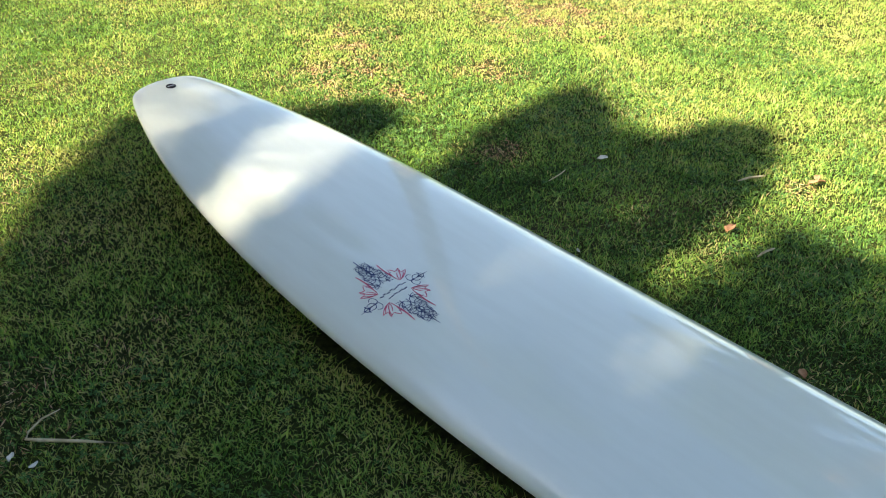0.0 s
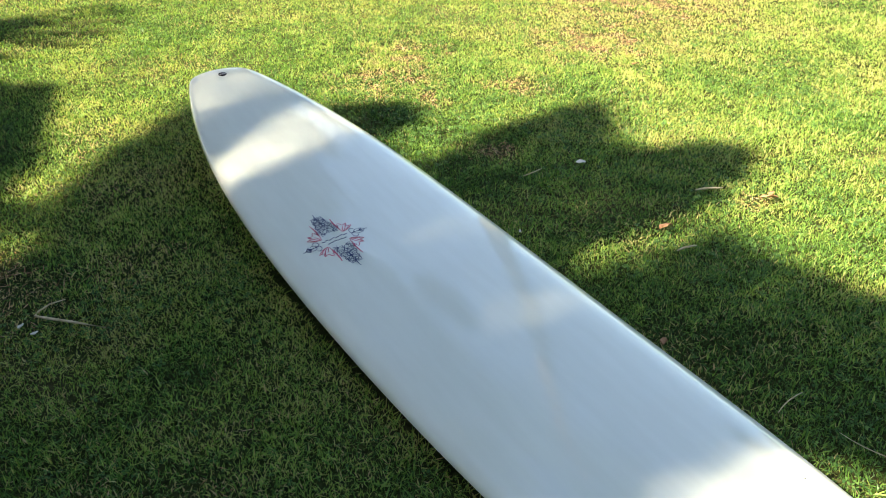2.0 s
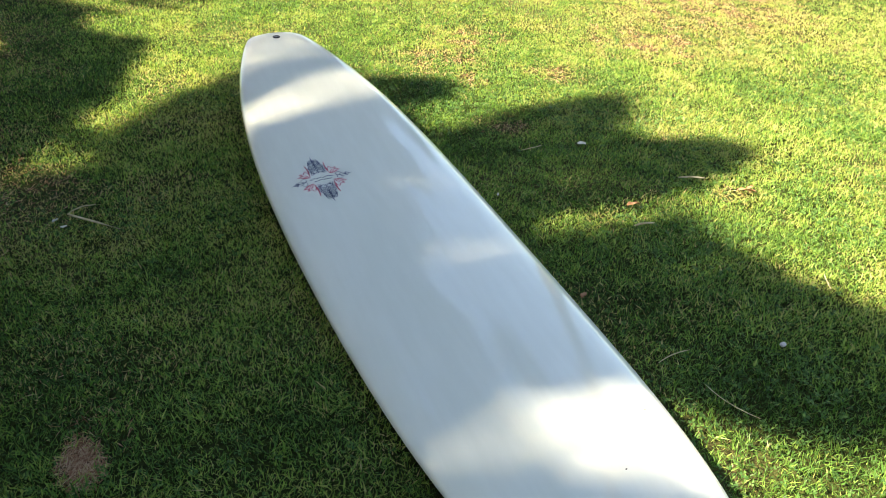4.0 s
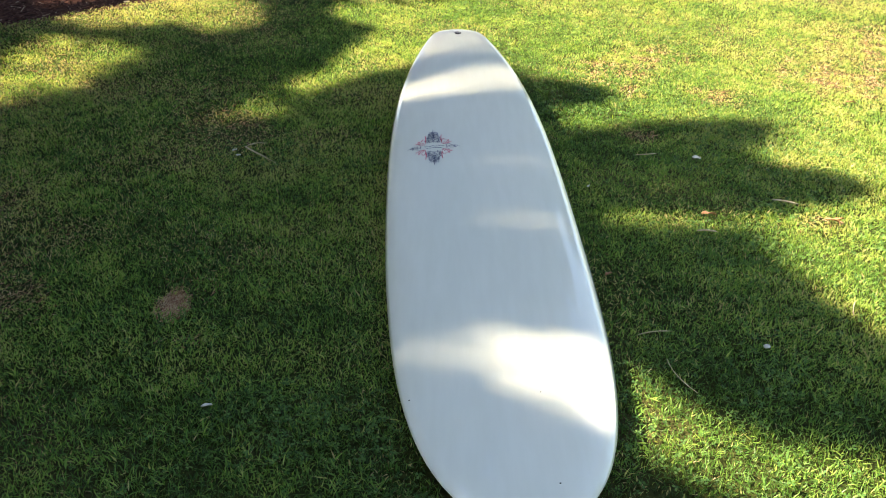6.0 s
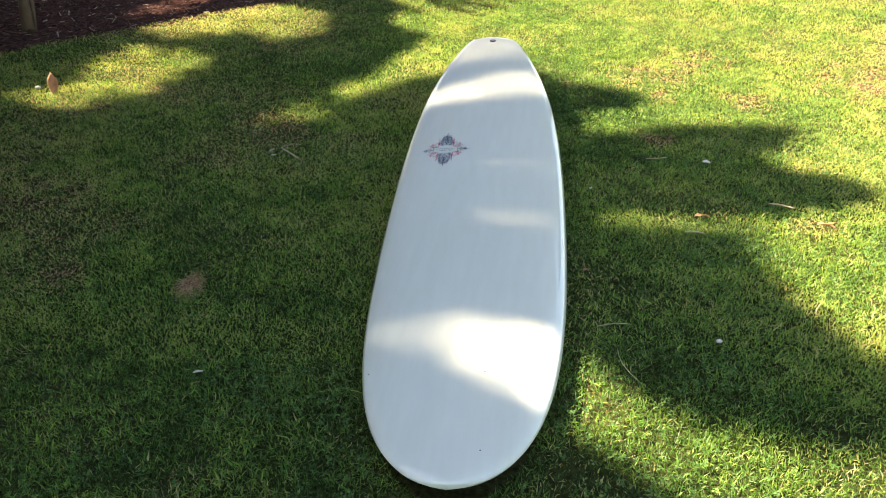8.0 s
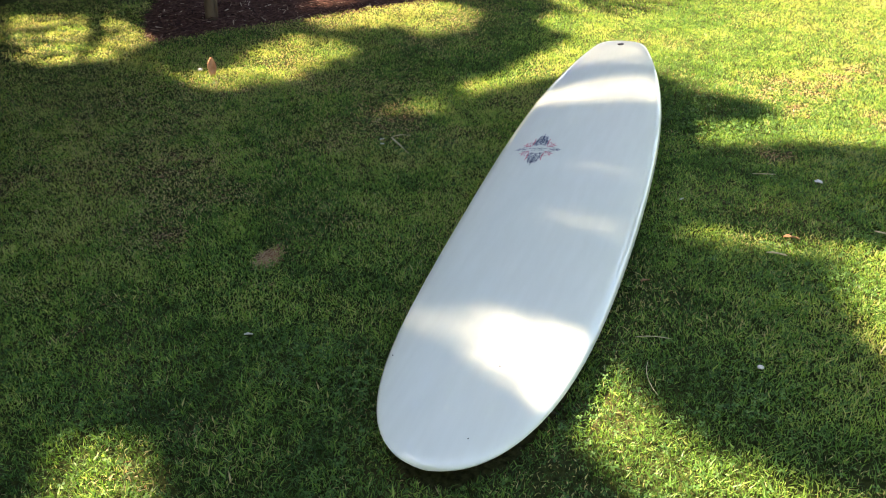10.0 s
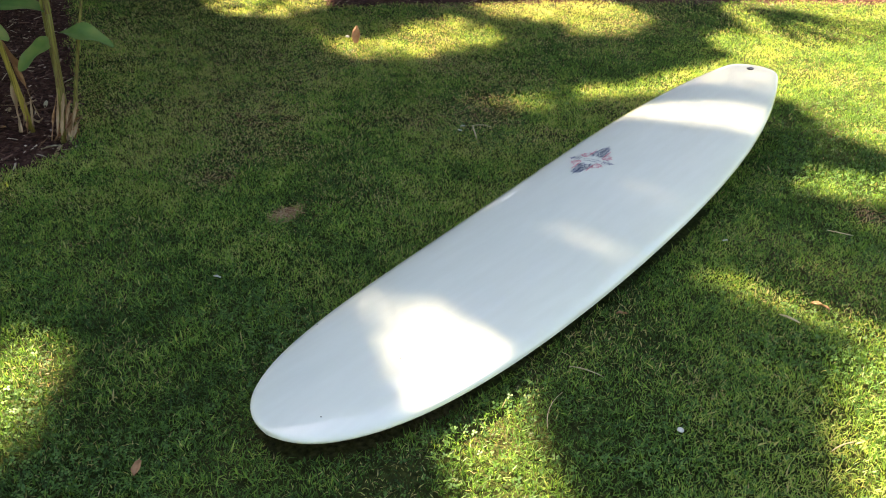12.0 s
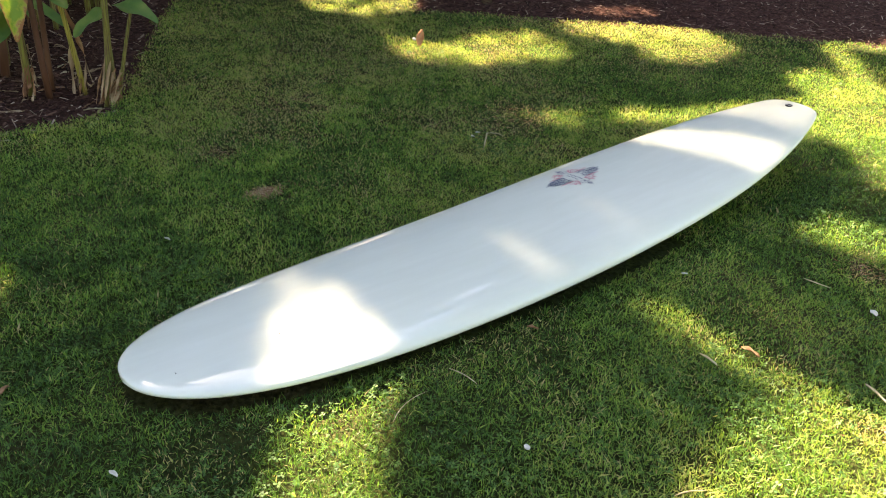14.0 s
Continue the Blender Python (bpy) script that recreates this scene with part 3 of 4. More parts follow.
def build_mulch():
    rng = np.random.default_rng(3)
    x, y = scatter(rng, 110000, (-4.2, -0.8), (1.6, 7.5))
    away = np.hypot(x - 1.8, y + 1.0)
    depth = in_bed(x, y)
    keep = (depth > rng.normal(-0.01, 0.025, len(x))) & (rng.random(len(x)) < np.interp(away, [2, 4, 8], [1, 0.6, 0.3]))
    x, y = x[keep], y[keep]
    n = len(x)
    le, wi, th = 0.004 + 0.03 * rng.random(n) ** 2.2, rng.uniform(0.0015, 0.0055, n), rng.uniform(0.001, 0.003, n)
    a, rise = rng.uniform(0, 2 * np.pi, n), rng.normal(0, 0.28, n)
    d = np.stack([np.cos(a) * np.cos(rise), np.sin(a) * np.cos(rise), np.sin(rise)], -1)
    s = np.stack([-np.sin(a), np.cos(a), rng.normal(0, 0.3, n)], -1)
    u = np.stack([np.zeros(n), np.zeros(n), np.ones(n)], -1)
    c = np.stack([x, y, np.full(n, SOIL_Z - 0.006) + rng.uniform(0, 0.012, n)], -1)
    L, W, T = d * le[:, None], s * wi[:, None], u * th[:, None]
    verts = np.stack([c - L - W, c + L - W * 0.6, c + L * 0.9 + W * 0.7, c - L * 0.95 + W,
                      c - L * 0.9 - W * 0.8 + T, c + L * 0.9 - W * 0.5 + T, c + L * 0.85 + W * 0.5 + T, c - L * 0.9 + W * 0.8 + T], 1).reshape(-1, 3)
    o = (np.arange(n) * 8)[:, None, None]
    f = np.array([[4, 5, 6, 7], [0, 1, 5, 4], [1, 2, 6, 5], [2, 3, 7, 6], [3, 0, 4, 7]])[None]
    ob = cloud("mulch", verts, (o + f).ravel(), np.full(n * 5, 4), [CHIP])
    return tagged(ob, "loose brown bark mulch chips in the garden beds", "mulch", kind="stuff")


build_mulch()


# ---- the surfboard ----
def build_board():
    thing = empty("surfboard", (NOSE + AXIS * 0.3).to_tuple()[:2] + (SOIL_Z + 0.01,), "glossy off-white longboard surfboard lying deck up on the grass", "surfboard")
    inv = Matrix.Translation(-Vector(thing.location))
    n, ring = 96, 26
    verts, faces = [], []
    for i in range(n + 1):
        s = 0.5 - 0.5 * math.cos(math.pi * (0.004 + 0.992 * i / n))
        for k in range(ring):
            a = 2 * math.pi * k / ring
            verts.append(inv @ board_point(s, math.cos(a), math.sin(a) >= 0))
    for i in range(n):
        for k in range(ring):
            a, b = i * ring + k, i * ring + (k + 1) % ring
            faces.append((a, a + ring, b + ring, b))
    faces.append(tuple(range(ring)))
    faces.append(tuple(range(len(verts) - 1, len(verts) - ring - 1, -1)))
    part("body", (verts, faces), BOARD, thing)

    # leash plug: a cup ring with a pin across it
    c = inv @ board_point(0.977, 0.0)
    tiltm = Matrix.Translation(c) @ Matrix.Rotation(0.085, 4, "X")
    bm = bmesh.new()
    prof = ((0.0135, -0.001), (0.0145, 0.002), (0.0125, 0.0028), (0.0105, 0.0018), (0.0095, 0.0012), (0.0, 0.0012))
    rows = [[bm.verts.new(tiltm @ Vector((r * math.cos(2 * math.pi * k / 24), r * math.sin(2 * math.pi * k / 24), z))) for k in range(24)] for r, z in prof[:-1]]
    for p0, p1 in zip(rows, rows[1:]):
        for k in range(24):
            bm.faces.new((p0[k], p0[(k + 1) % 24], p1[(k + 1) % 24], p1[k]))
    bm.faces.new(rows[-1])
    plug = part("leash_plug", bm, BLACK_PLASTIC, thing, "black round leash plug")
    part("pin", tube([tiltm @ Vector((-0.0105, 0, 0.002)), tiltm @ Vector((0.0105, 0, 0.002))], 0.0014, 8), STEEL, plug)

    # a raked single fin under the tail
    out, foot = [], []
    for i in range(13):
        q = i / 12
        zt = 0.155 * q
        chord = 0.17 * (1 - q) ** 0.75 + 0.015
        mid = 0.865 + (-0.0 + 0.05 * q * q)
        root = board_point(0.865, 0.0, False)
        for e, sgn in ((-0.5, 0), (0, 1), (0.5, 0), (0, -1)):
            p = root + ALONG * ((mid - 0.865) * LENGTH + e * chord) + ASIDE * (0.004 * sgn * (1 - 0.7 * q)) - Vector((0, 0, zt - 0.006))
            out.append(inv @ p)
    ff = [(i * 4 + k, i * 4 + (k + 1) % 4, i * 4 + 4 + (k + 1) % 4, i * 4 + 4 + k) for i in range(12) for k in range(4)]
    ff += [(3, 2, 1, 0), (48, 49, 50, 51)]
    part("fin", (out, ff), FIN, thing, "dark centre fin under the tail")
    return thing, inv


board, BOARD_INV = build_board()
LOGO_S, LOGO_V = 0.5745, 0.134


def deck_place(u, v):
    """A place on the deck near the drawing: u metres towards the tail, v metres to the west of its middle."""
    s = LOGO_S + u / LENGTH
    return BOARD_INV @ board_point(s, (LOGO_V + v) / half_width(s), True, 0.0006)


def inked(name, lines, mat, width, label):
    """Pen strokes on the deck, as thin ribbons of paint."""
    verts, faces = [], []
    for line in lines:
        pts = [Vector((u, v)) for u, v in line]
        start = len(verts)
        for i, q in enumerate(pts):
            way = (pts[min(i + 1, len(pts) - 1)] - pts[max(i - 1, 0)])
            way = way.normalized() if way.length else Vector((1, 0))
            nrm = Vector((-way.y, way.x)) * width * (0.45 + 0.55 * math.sin(math.pi * (i + 0.6) / (len(pts) + 0.2)))
            verts.append(deck_place(*(q + nrm)))
            verts.append(deck_place(*(q - nrm)))
        for i in range(len(pts) - 1):
            a = start + 2 * i
            faces.append((a, a + 1, a + 3, a + 2))
    return part(name, (verts, faces), mat, board, label)


def arc(p0, p1, bow, n=9):
    (a, b), (c, d) = p0, p1
    return [(a + (c - a) * t - (d - b) * bow * 4 * t * (1 - t), b + (d - b) * t + (c - a) * bow * 4 * t * (1 - t)) for t in [i / n for i in range(n + 1)]]


def draw_logo():
    side = {1: [], -1: []}
    for su in (1, -1):
        navy = []
        for sv in (1, -1):
            pink = []

            def m(line):
                return [(u * su, v * sv) for u, v in line]
            # long filigree bud along the board
            navy.append(m(arc((0.034, 0.022), (0.07, 0.023), -0.14)))
            navy.append(m(arc((0.068, 0.024), (0.1, 0.016), -0.16)))
            navy.append(m(arc((0.1, 0.016), (0.118, 0.004), -0.2)))
            navy.append(m(arc((0.09, 0.008), (0.112, 0.012), 0.25)))
            navy.append(m(arc((0.1, 0.0), (0.114, 0.016), -0.3)))
            pen = random.Random(17)
            for k in range(6):
                u = 0.034 + 0.012 * k + pen.uniform(-0.002, 0.002)
                navy.append(m(arc((u, 0.001), (u + pen.uniform(0.012, 0.024), 0.0235 - 0.0018 * k), -pen.uniform(0.15, 0.4))))
                navy.append(m(arc((u + pen.uniform(0.01, 0.02), 0.002), (u + pen.uniform(-0.002, 0.006), pen.uniform(0.014, 0.021)), pen.uniform(0.15, 0.45))))
                navy.append(m(arc((u + 0.003, pen.uniform(0.007, 0.013)), (u + pen.uniform(0.01, 0.02), 0.0265 - 0.0024 * k), pen.uniform(0.1, 0.35))))
            navy.append(m(arc((0.066, 0.0), (0.09, 0.0), 0.28)))
            navy.append(m(arc((0.028, 0.012), (0.05, 0.034), -0.25)))
            navy.append(m(arc((0.03, 0.024), (0.046, 0.014), -0.4)))
            # small side buds
            bud = side[sv]
            bud.append(m(arc((0.0, 0.05), (0.0, 0.09), 0.0)))
            bud.append(m(arc((0.001, 0.052), (0.008, 0.068), -0.3)))
            bud.append(m(arc((0.008, 0.068), (0.001, 0.08), -0.15)))
            bud.append(m(arc((0.002, 0.056), (0.013, 0.044), -0.45)))
            bud.append(m(arc((0.013, 0.044), (0.014, 0.058), -0.45)))
            bud.append(m(arc((0.001, 0.06), (0.006, 0.07), 0.25)))
            bud.append(m(arc((0.001, 0.066), (0.012, 0.072), 0.3)))
            # pink tulips on the diagonals
            for k, (a, b) in enumerate((((0.018, 0.03), (0.036, 0.062)), ((0.018, 0.03), (0.06, 0.034)), ((0.018, 0.03), (0.048, 0.05)), ((0.036, 0.062), (0.038, 0.048)),
                                        ((0.038, 0.048), (0.051, 0.053)), ((0.051, 0.053), (0.046, 0.041)), ((0.046, 0.041), (0.06, 0.034)), ((0.02, 0.032), (0.04, 0.042)),
                                        ((0.019, 0.034), (0.036, 0.055)))):
                pink.append(m(arc(a, b, 0.1 * (-1) ** k)))
            pink.append(m(arc((0.024, 0.029), (0.092, 0.0285), -0.05)))
            pink.append(m(arc((0.04, 0.0285), (0.09, 0.029), -0.04)))
            inked("flower_drawing", pink, PINK, 0.00105, "pink pen-drawn flower")
        navy.append([(0.104 * su, 0.0), (0.117 * su, 0.0008), (0.134 * su, 0.0)])
        navy.append([(0.106 * su, 0.0014), (0.12 * su, 0.0012), (0.132 * su, 0.0)])
        inked("bud_drawing", navy, NAVY, 0.00085, "navy pen-drawn filigree bud")
    for sv, bud in side.items():
        bud.append([(0.0, 0.056 * sv), (0.0006, 0.07 * sv), (0.0, 0.088 * sv)])
        inked("side_bud_drawing", bud, NAVY, 0.0009, "small navy pen-drawn bud")
    # two rows of lettering too small to read, as bars
    rng = random.Random(4)
    bars = []
    for u, lo, hi in ((0.006, -0.034, 0.034), (-0.008, -0.026, 0.022)):
        v = lo
        while v < hi:
            step = rng.uniform(0.005, 0.01)
            bars.append([(u + rng.uniform(-0.003, 0.003), v), (u + rng.uniform(-0.003, 0.003), v + step * 0.8)])
            v += step
    inked("lettering", bars, NAVY, 0.0017, "two rows of dark lettering bars")


draw_logo()


# ---- trees that shade the lawn ----
def leaf_cards(rng, centre, size, aspect, flat=0.5):
    """Small pointed leaves at many places."""
    n = len(centre)
    a = rng.normal(size=(n, 3))
    a[:, 2] *= flat
    a /= np.linalg.norm(a, axis=1)[:, None]
    b = np.cross(a, rng.normal(size=(n, 3)) + np.array([0, 0, 1.5]))
    b = np.cross(b, a)
    b = np.cross(a, b)
    b /= np.linalg.norm(b, axis=1)[:, None]
    le = (size * rng.uniform(0.7, 1.3, n))[:, None]
    verts = np.stack([centre - a * le, centre + b * le * aspect, centre + a * le, centre - b * le * aspect], 1).reshape(-1, 3)
    return verts, np.arange(len(verts)), np.full(n, 4)


def build_shade_tree(at, lo, hi, seed, trunk_r, low):
    """A broad unseen tree, its crown gaps cut to let SUNLIT's patches through."""
    rng = np.random.default_rng(seed)
    thing = empty("shade_tree", at, "unseen broad-leaved tree added to shade the lawn, with a gappy green crown", "tree", "trees round the lawn")
    zones = (((0.6, -0.7), (1.45, 2.4), 0.03), ((-1.7, -1.2), (2.7, 4.9), 0.055), (lo, hi, 0.125))
    gx, gy, size = np.zeros(0), np.zeros(0), np.zeros(0)
    for i, (a, b, le) in enumerate(zones):
        a, b = (max(a[0], lo[0]), max(a[1], lo[1])), (min(b[0], hi[0]), min(b[1], hi[1]))
        x, y = scatter(rng, int((b[0] - a[0]) * (b[1] - a[1]) * THICK * SUN_TO.z / (0.22 * le * le)), a, b)
        keep = rng.random(len(x)) < leafage(x, y)
        if i == 0:
            keep &= sunshine(x, y) < 0.1
            fx, fy = scatter(rng, int((b[0] - a[0]) * (b[1] - a[1]) * THICK * SUN_TO.z / (0.22 * 0.011 ** 2)), a, b)
            lit = sunshine(fx, fy)
            fine = (lit >= 0.1) & (rng.random(len(fx)) < np.clip(-np.log(lit + 0.002) / THICK, 0, 1))
            gx, gy, size = fx[fine], fy[fine], np.full(fine.sum(), 0.011)
        for c, d, _ in zones[:i]:
            keep &= ~((x > c[0]) & (x < d[0]) & (y > c[1]) & (y < d[1]))
        gx, gy, size = np.concatenate([gx, x[keep]]), np.concatenate([gy, y[keep]]), np.concatenate([size, np.full(keep.sum(), le)])
    reach = rng.uniform(low, 8.5, len(gx))
    to = np.array(SUN_TO)
    c = np.stack([gx, gy, np.zeros(len(gx))], -1) + to * reach[:, None] - np.array(at)
    v, k, sz = leaf_cards(rng, c, size, 0.42, 0.8)
    cloud("crown", v, k, sz, [CROWN], thing)
    mid = c.mean(0)
    top = Vector((mid[0], mid[1], c[:, 2].min() * 0.9))
    part("trunk", tube(bent((0, 0, -0.05), top, (0.3, 0.2, 0)), [trunk_r * (1.25 - 0.07 * i) for i in range(9)], 14, 0.05, seed), BARK, thing)
    r2 = random.Random(seed)
    inner = [int(q) for q in np.nonzero(gx < -1.8)[0][:4000]]
    for i in range(7):
        tgt = c[r2.choice(inner)]
        part("limb", tube(bent(top * r2.uniform(0.8, 0.97), tgt, (0, 0, 0.25), 6), [trunk_r * 0.38 * (1 - 0.14 * q) for q in range(7)], 8, 0.05, i), BARK, thing)
    return thing


build_shade_tree((-6.6, -1.8, SOIL_Z), (-7.0, -5.0), (2.7, 0.9), 21, 0.2, 4.2)
build_shade_tree((-6.8, 5.2, SOIL_Z), (-7.0, 0.9), (2.7, 8.0), 22, 0.22, 4.6)


def build_back_tree(at, height, spread, count, seed, leaf=0.17, low=0.22, name="unseen_tree", label="unseen tall dense green tree that covers sky round the lawn", kind="tree"):
    """A tree or shrub further off and out of view, of clumps of leaves on limbs."""
    rng = np.random.default_rng(seed)
    r2 = random.Random(seed)
    thing = empty(name, at, label, kind, kind + "s round the lawn")
    part("trunk", tube(bent((0, 0, -0.05), (0.3, 0.2, height * 0.55), (0.2, -0.1, 0)), [0.26 * (1.2 - 0.08 * i) for i in range(9)], 12, 0.06, seed), BARK, thing)
    clumps = []
    for i in range(34):
        a, h = r2.uniform(0, 2 * math.pi), r2.uniform(low, 1.0)
        r = spread * r2.uniform(0.2, 1.0) * math.sqrt(max(0.15, 1 - (2 * h - 1.1) ** 2))
        clumps.append((r * math.cos(a), r * math.sin(a), h * height, r2.uniform(0.6, 1.3) * spread * 0.3))
    for i, (x, y, z, r) in enumerate(clumps[:8]):
        part("limb", tube(bent((0.2, 0.1, height * 0.4), (x, y, z), (0, 0, 0.3), 6), [0.09 * (1 - 0.13 * q) for q in range(7)], 8, 0.05, i), BARK, thing)
    cs = []
    for x, y, z, r in clumps:
        d = rng.normal(size=(count // len(clumps), 3))
        d *= (r * rng.uniform(0.4, 1.0, len(d)) / np.linalg.norm(d, axis=1))[:, None]
        cs.append(d * np.array([1, 1, 0.75]) + np.array([x, y, z]))
    v, k, sz = leaf_cards(rng, np.concatenate(cs), leaf, 0.42, 0.8)
    cloud("crown", v, k, sz, [CROWN], thing)


# Out of view; placed where the deck mirrors foliage.
for at, hgt, spr, seed in (((-6.5, 11.5, SOIL_Z), 15.0, 4.6, 31), ((-0.5, 11.5, SOIL_Z), 17.0, 4.8, 32), ((4.7, 12.6, SOIL_Z), 16.5, 3.8, 33), ((2.6, 13.5, SOIL_Z), 17.0, 4.0, 37), ((-10.5, 10.5, SOIL_Z), 15.0, 4.5, 40),
                           ((-12.5, 8.5, SOIL_Z), 12.0, 3.4, 41), ((-3.2, 13.5, SOIL_Z), 17.0, 4.6, 42), ((11.3, 3.4, SOIL_Z), 9.5, 2.3, 43)):
    build_back_tree(at, hgt, spr, 13000, seed, 0.25)
# Added out of view to cover open sky west, south and east.
for at, hgt, spr, seed in (((-9.5, -5.5, SOIL_Z), 11.0, 4.0, 34), ((12.5, -1.5, SOIL_Z), 6.5, 3.2, 35), ((0.0, -11.0, SOIL_Z), 9.0, 4.0, 36), ((9.5, -6.5, SOIL_Z), 8.0, 3.6, 44), ((5.0, -9.8, SOIL_Z), 9.0, 3.8, 45), ((-12.5, 1.0, SOIL_Z), 6.0, 3.2, 38), ((-13.0, 6.0, SOIL_Z), 6.5, 3.2, 39)):
    build_back_tree(at, hgt, spr, 13000, seed)
# Added unseen screen that keeps low western sky off the board's west rail.
for at, seed in (((-8.6, -3.0, SOIL_Z), 51), ((-8.8, 0.4, SOIL_Z), 52), ((-8.7, 3.6, SOIL_Z), 53), ((-8.0, 6.8, SOIL_Z), 54), ((-4.6, 8.6, SOIL_Z), 55)):
    build_back_tree(at, 3.3, 2.5, 7000, seed, 0.17, 0.06, "shrub", "unseen dense dark green shrub added to block the low western sky", "shrub")


def build_palm(at, lean, seed, girth=0.34, reach=1.0):
    """A leaning palm with a ringed trunk and feathered fronds."""
    r2 = random.Random(seed)
    thing = empty("palm_tree", at, "tall leaning palm with a pale ringed trunk", "tree", "trees round the lawn")
    line = [Vector(q) for q in lean]
    pts = [line[0].lerp(line[1], t / 16) * (1 - t / 16) + line[1].lerp(line[2], t / 16) * (t / 16) for t in range(17)]
    part("trunk", tube(pts, [girth * (1 - 0.03 * i + 0.03 * (i % 2)) for i in range(17)], 14), PALM_BARK, thing)
    top = pts[-1]
    for i in range(16):
        a = i * 2.4 + r2.uniform(-0.2, 0.2)
        out = Vector((math.cos(a), math.sin(a), 0))
        le, rise = r2.uniform(1.7, 2.3) * reach, r2.uniform(-0.2, 1.0)
        spine = [top + out * (le * t) + Vector((0, 0, rise * t * 1.2 - 1.5 * t * t)) for t in [k / 12 for k in range(13)]]
        stem = part("frond", tube(spine, [0.018 * (1 - 0.07 * k) for k in range(13)], 6), STEM, thing)
        verts, faces = [], []
        side = Vector((-out.y, out.x, 0))
        for k in range(48):
            t = 0.12 + 0.88 * k / 48
            q = spine[min(int(t * 12), 11)].lerp(spine[min(int(t * 12) + 1, 12)], t * 12 - int(t * 12))
            for sgn in (1, -1):
                way = (side * sgn + out * 0.55 - Vector((0, 0, 0.35))).normalized() * reach * (0.5 * math.sin(math.pi * min(t + 0.12, 1.0)) + 0.1)
                b = len(verts)
                verts += [q - out * 0.014, q + way * 0.5 + out * 0.014, q + way, q + way * 0.5 - out * 0.02]
                faces.append((b, b + 1, b + 2, b + 3))
        part("leaflets", (verts, faces), CROWN, stem, smooth=False)
    return thing


build_palm((7.3, 6.9, SOIL_Z), ((0, 0, -0.05), (-0.2, 0.2, 6.5), (-0.9, 0.6, 12.6)), 8, 0.25, 1.5)
build_palm((9.6, 0.8, SOIL_Z), ((0, 0, -0.05), (0.3, 0.2, 4.0), (-0.9, 1.0, 7.4)), 9, 0.3, 1.5)


# ---- ginger plants and the young tree in the beds ----
def blade_leaf(base, tip, width, droop, side_tilt=0.0, n=12, wave=0.012, seed=0):
    """A long lance-shaped leaf with a folded midrib."""
    base, tip = Vector(base), Vector(tip)
    way = (tip - base)
    flat = way.cross(Vector((0, 0, 1)))
    side = flat.normalized() if flat.length > 0.02 else Vector((0, 1, 0))
    up = side.cross(way).normalized()
    side = (side * math.cos(side_tilt) + up * math.sin(side_tilt)).normalized()
    up = side.cross(way).normalized()
    verts, faces = [], []
    for i in range(n + 1):
        t = i / n
        c = base + way * t - Vector((0, 0, droop * 4 * t * t * 0.25)) + Vector((0, 0, droop * t * 0.6))
        w = width * 0.5 * (math.sin(math.pi * min(t * 0.93 + 0.05, 1.0)) ** 0.75)
        ripple = wave * math.sin(9 * t + seed)
        verts += [c + side * w + up * (w * 0.25 + ripple), c + side * w * 0.5 + up * w * 0.1, c - up * 0.002,
                  c - side * w * 0.5 + up * w * 0.1, c - side * w + up * (w * 0.25 - ripple)]
    for i in range(n):
        for k in range(4):
            a = i * 5 + k
            faces.append((a, a + 1, a + 6, a + 5))
    return verts, faces


def build_ginger(at, stems, leaves, label, husks=0, seed=0):
    """stems: foot, top, radius, material; leaves: base, tip, width, droop, tilt, material, all from the plant's foot."""
    r2 = random.Random(seed)
    thing = empty("ginger_plant", at, label, "plant", "plants in the bed")
    for i, (foot, top, r, mat) in enumerate(stems):
        part("stem", tube(bent(foot, top, (r2.uniform(-0.01, 0.01), r2.uniform(-0.015, 0.015), 0)), [r * (1.15 - 0.07 * k) for k in range(9)], 10, 0.06, i), mat, thing)
    for i, (b, t, w, droop, tilt, mat) in enumerate(leaves):
        leaf = part("leaf", blade_leaf(b, t, w, droop, tilt, 24, 0.008, seed=i), mat, thing)
        if mat is AGED:
            edge = leaf.data.attributes.new("edge", "FLOAT", "POINT")
            for q in range(len(leaf.data.vertices)):
                row, lane = divmod(q, 5)
                edge.data[q].value = (0.95, 0.25, 0.05, 0.25, 0.95)[lane] * min(1.0, 0.35 + row / 16) + max(0.0, (row - 18) / 7)
    for i in range(husks):
        a, spread = r2.uniform(-2.6, 1.4), r2.uniform(0.2, 1.6)
        out = r2.uniform(0.02, 0.07)
        foot = Vector((0.02 * math.cos(a + spread), 0.02 * math.sin(a + spread), r2.choice((0.05, 0.09, 0.14, 0.2)) * r2.uniform(0.7, 1.2)))
        tip = Vector((out * math.cos(a), out * math.sin(a), r2.uniform(-0.01, 0.06)))
        part("dry_husk", blade_leaf(foot, tip, r2.uniform(0.005, 0.02), r2.uniform(-0.07, 0.05), r2.uniform(-1.5, 1.5), 10, r2.uniform(0.003, 0.01), i), r2.choice((HUSK, HUSK, DEAD, DRY_LEAF)), thing)
    return thing


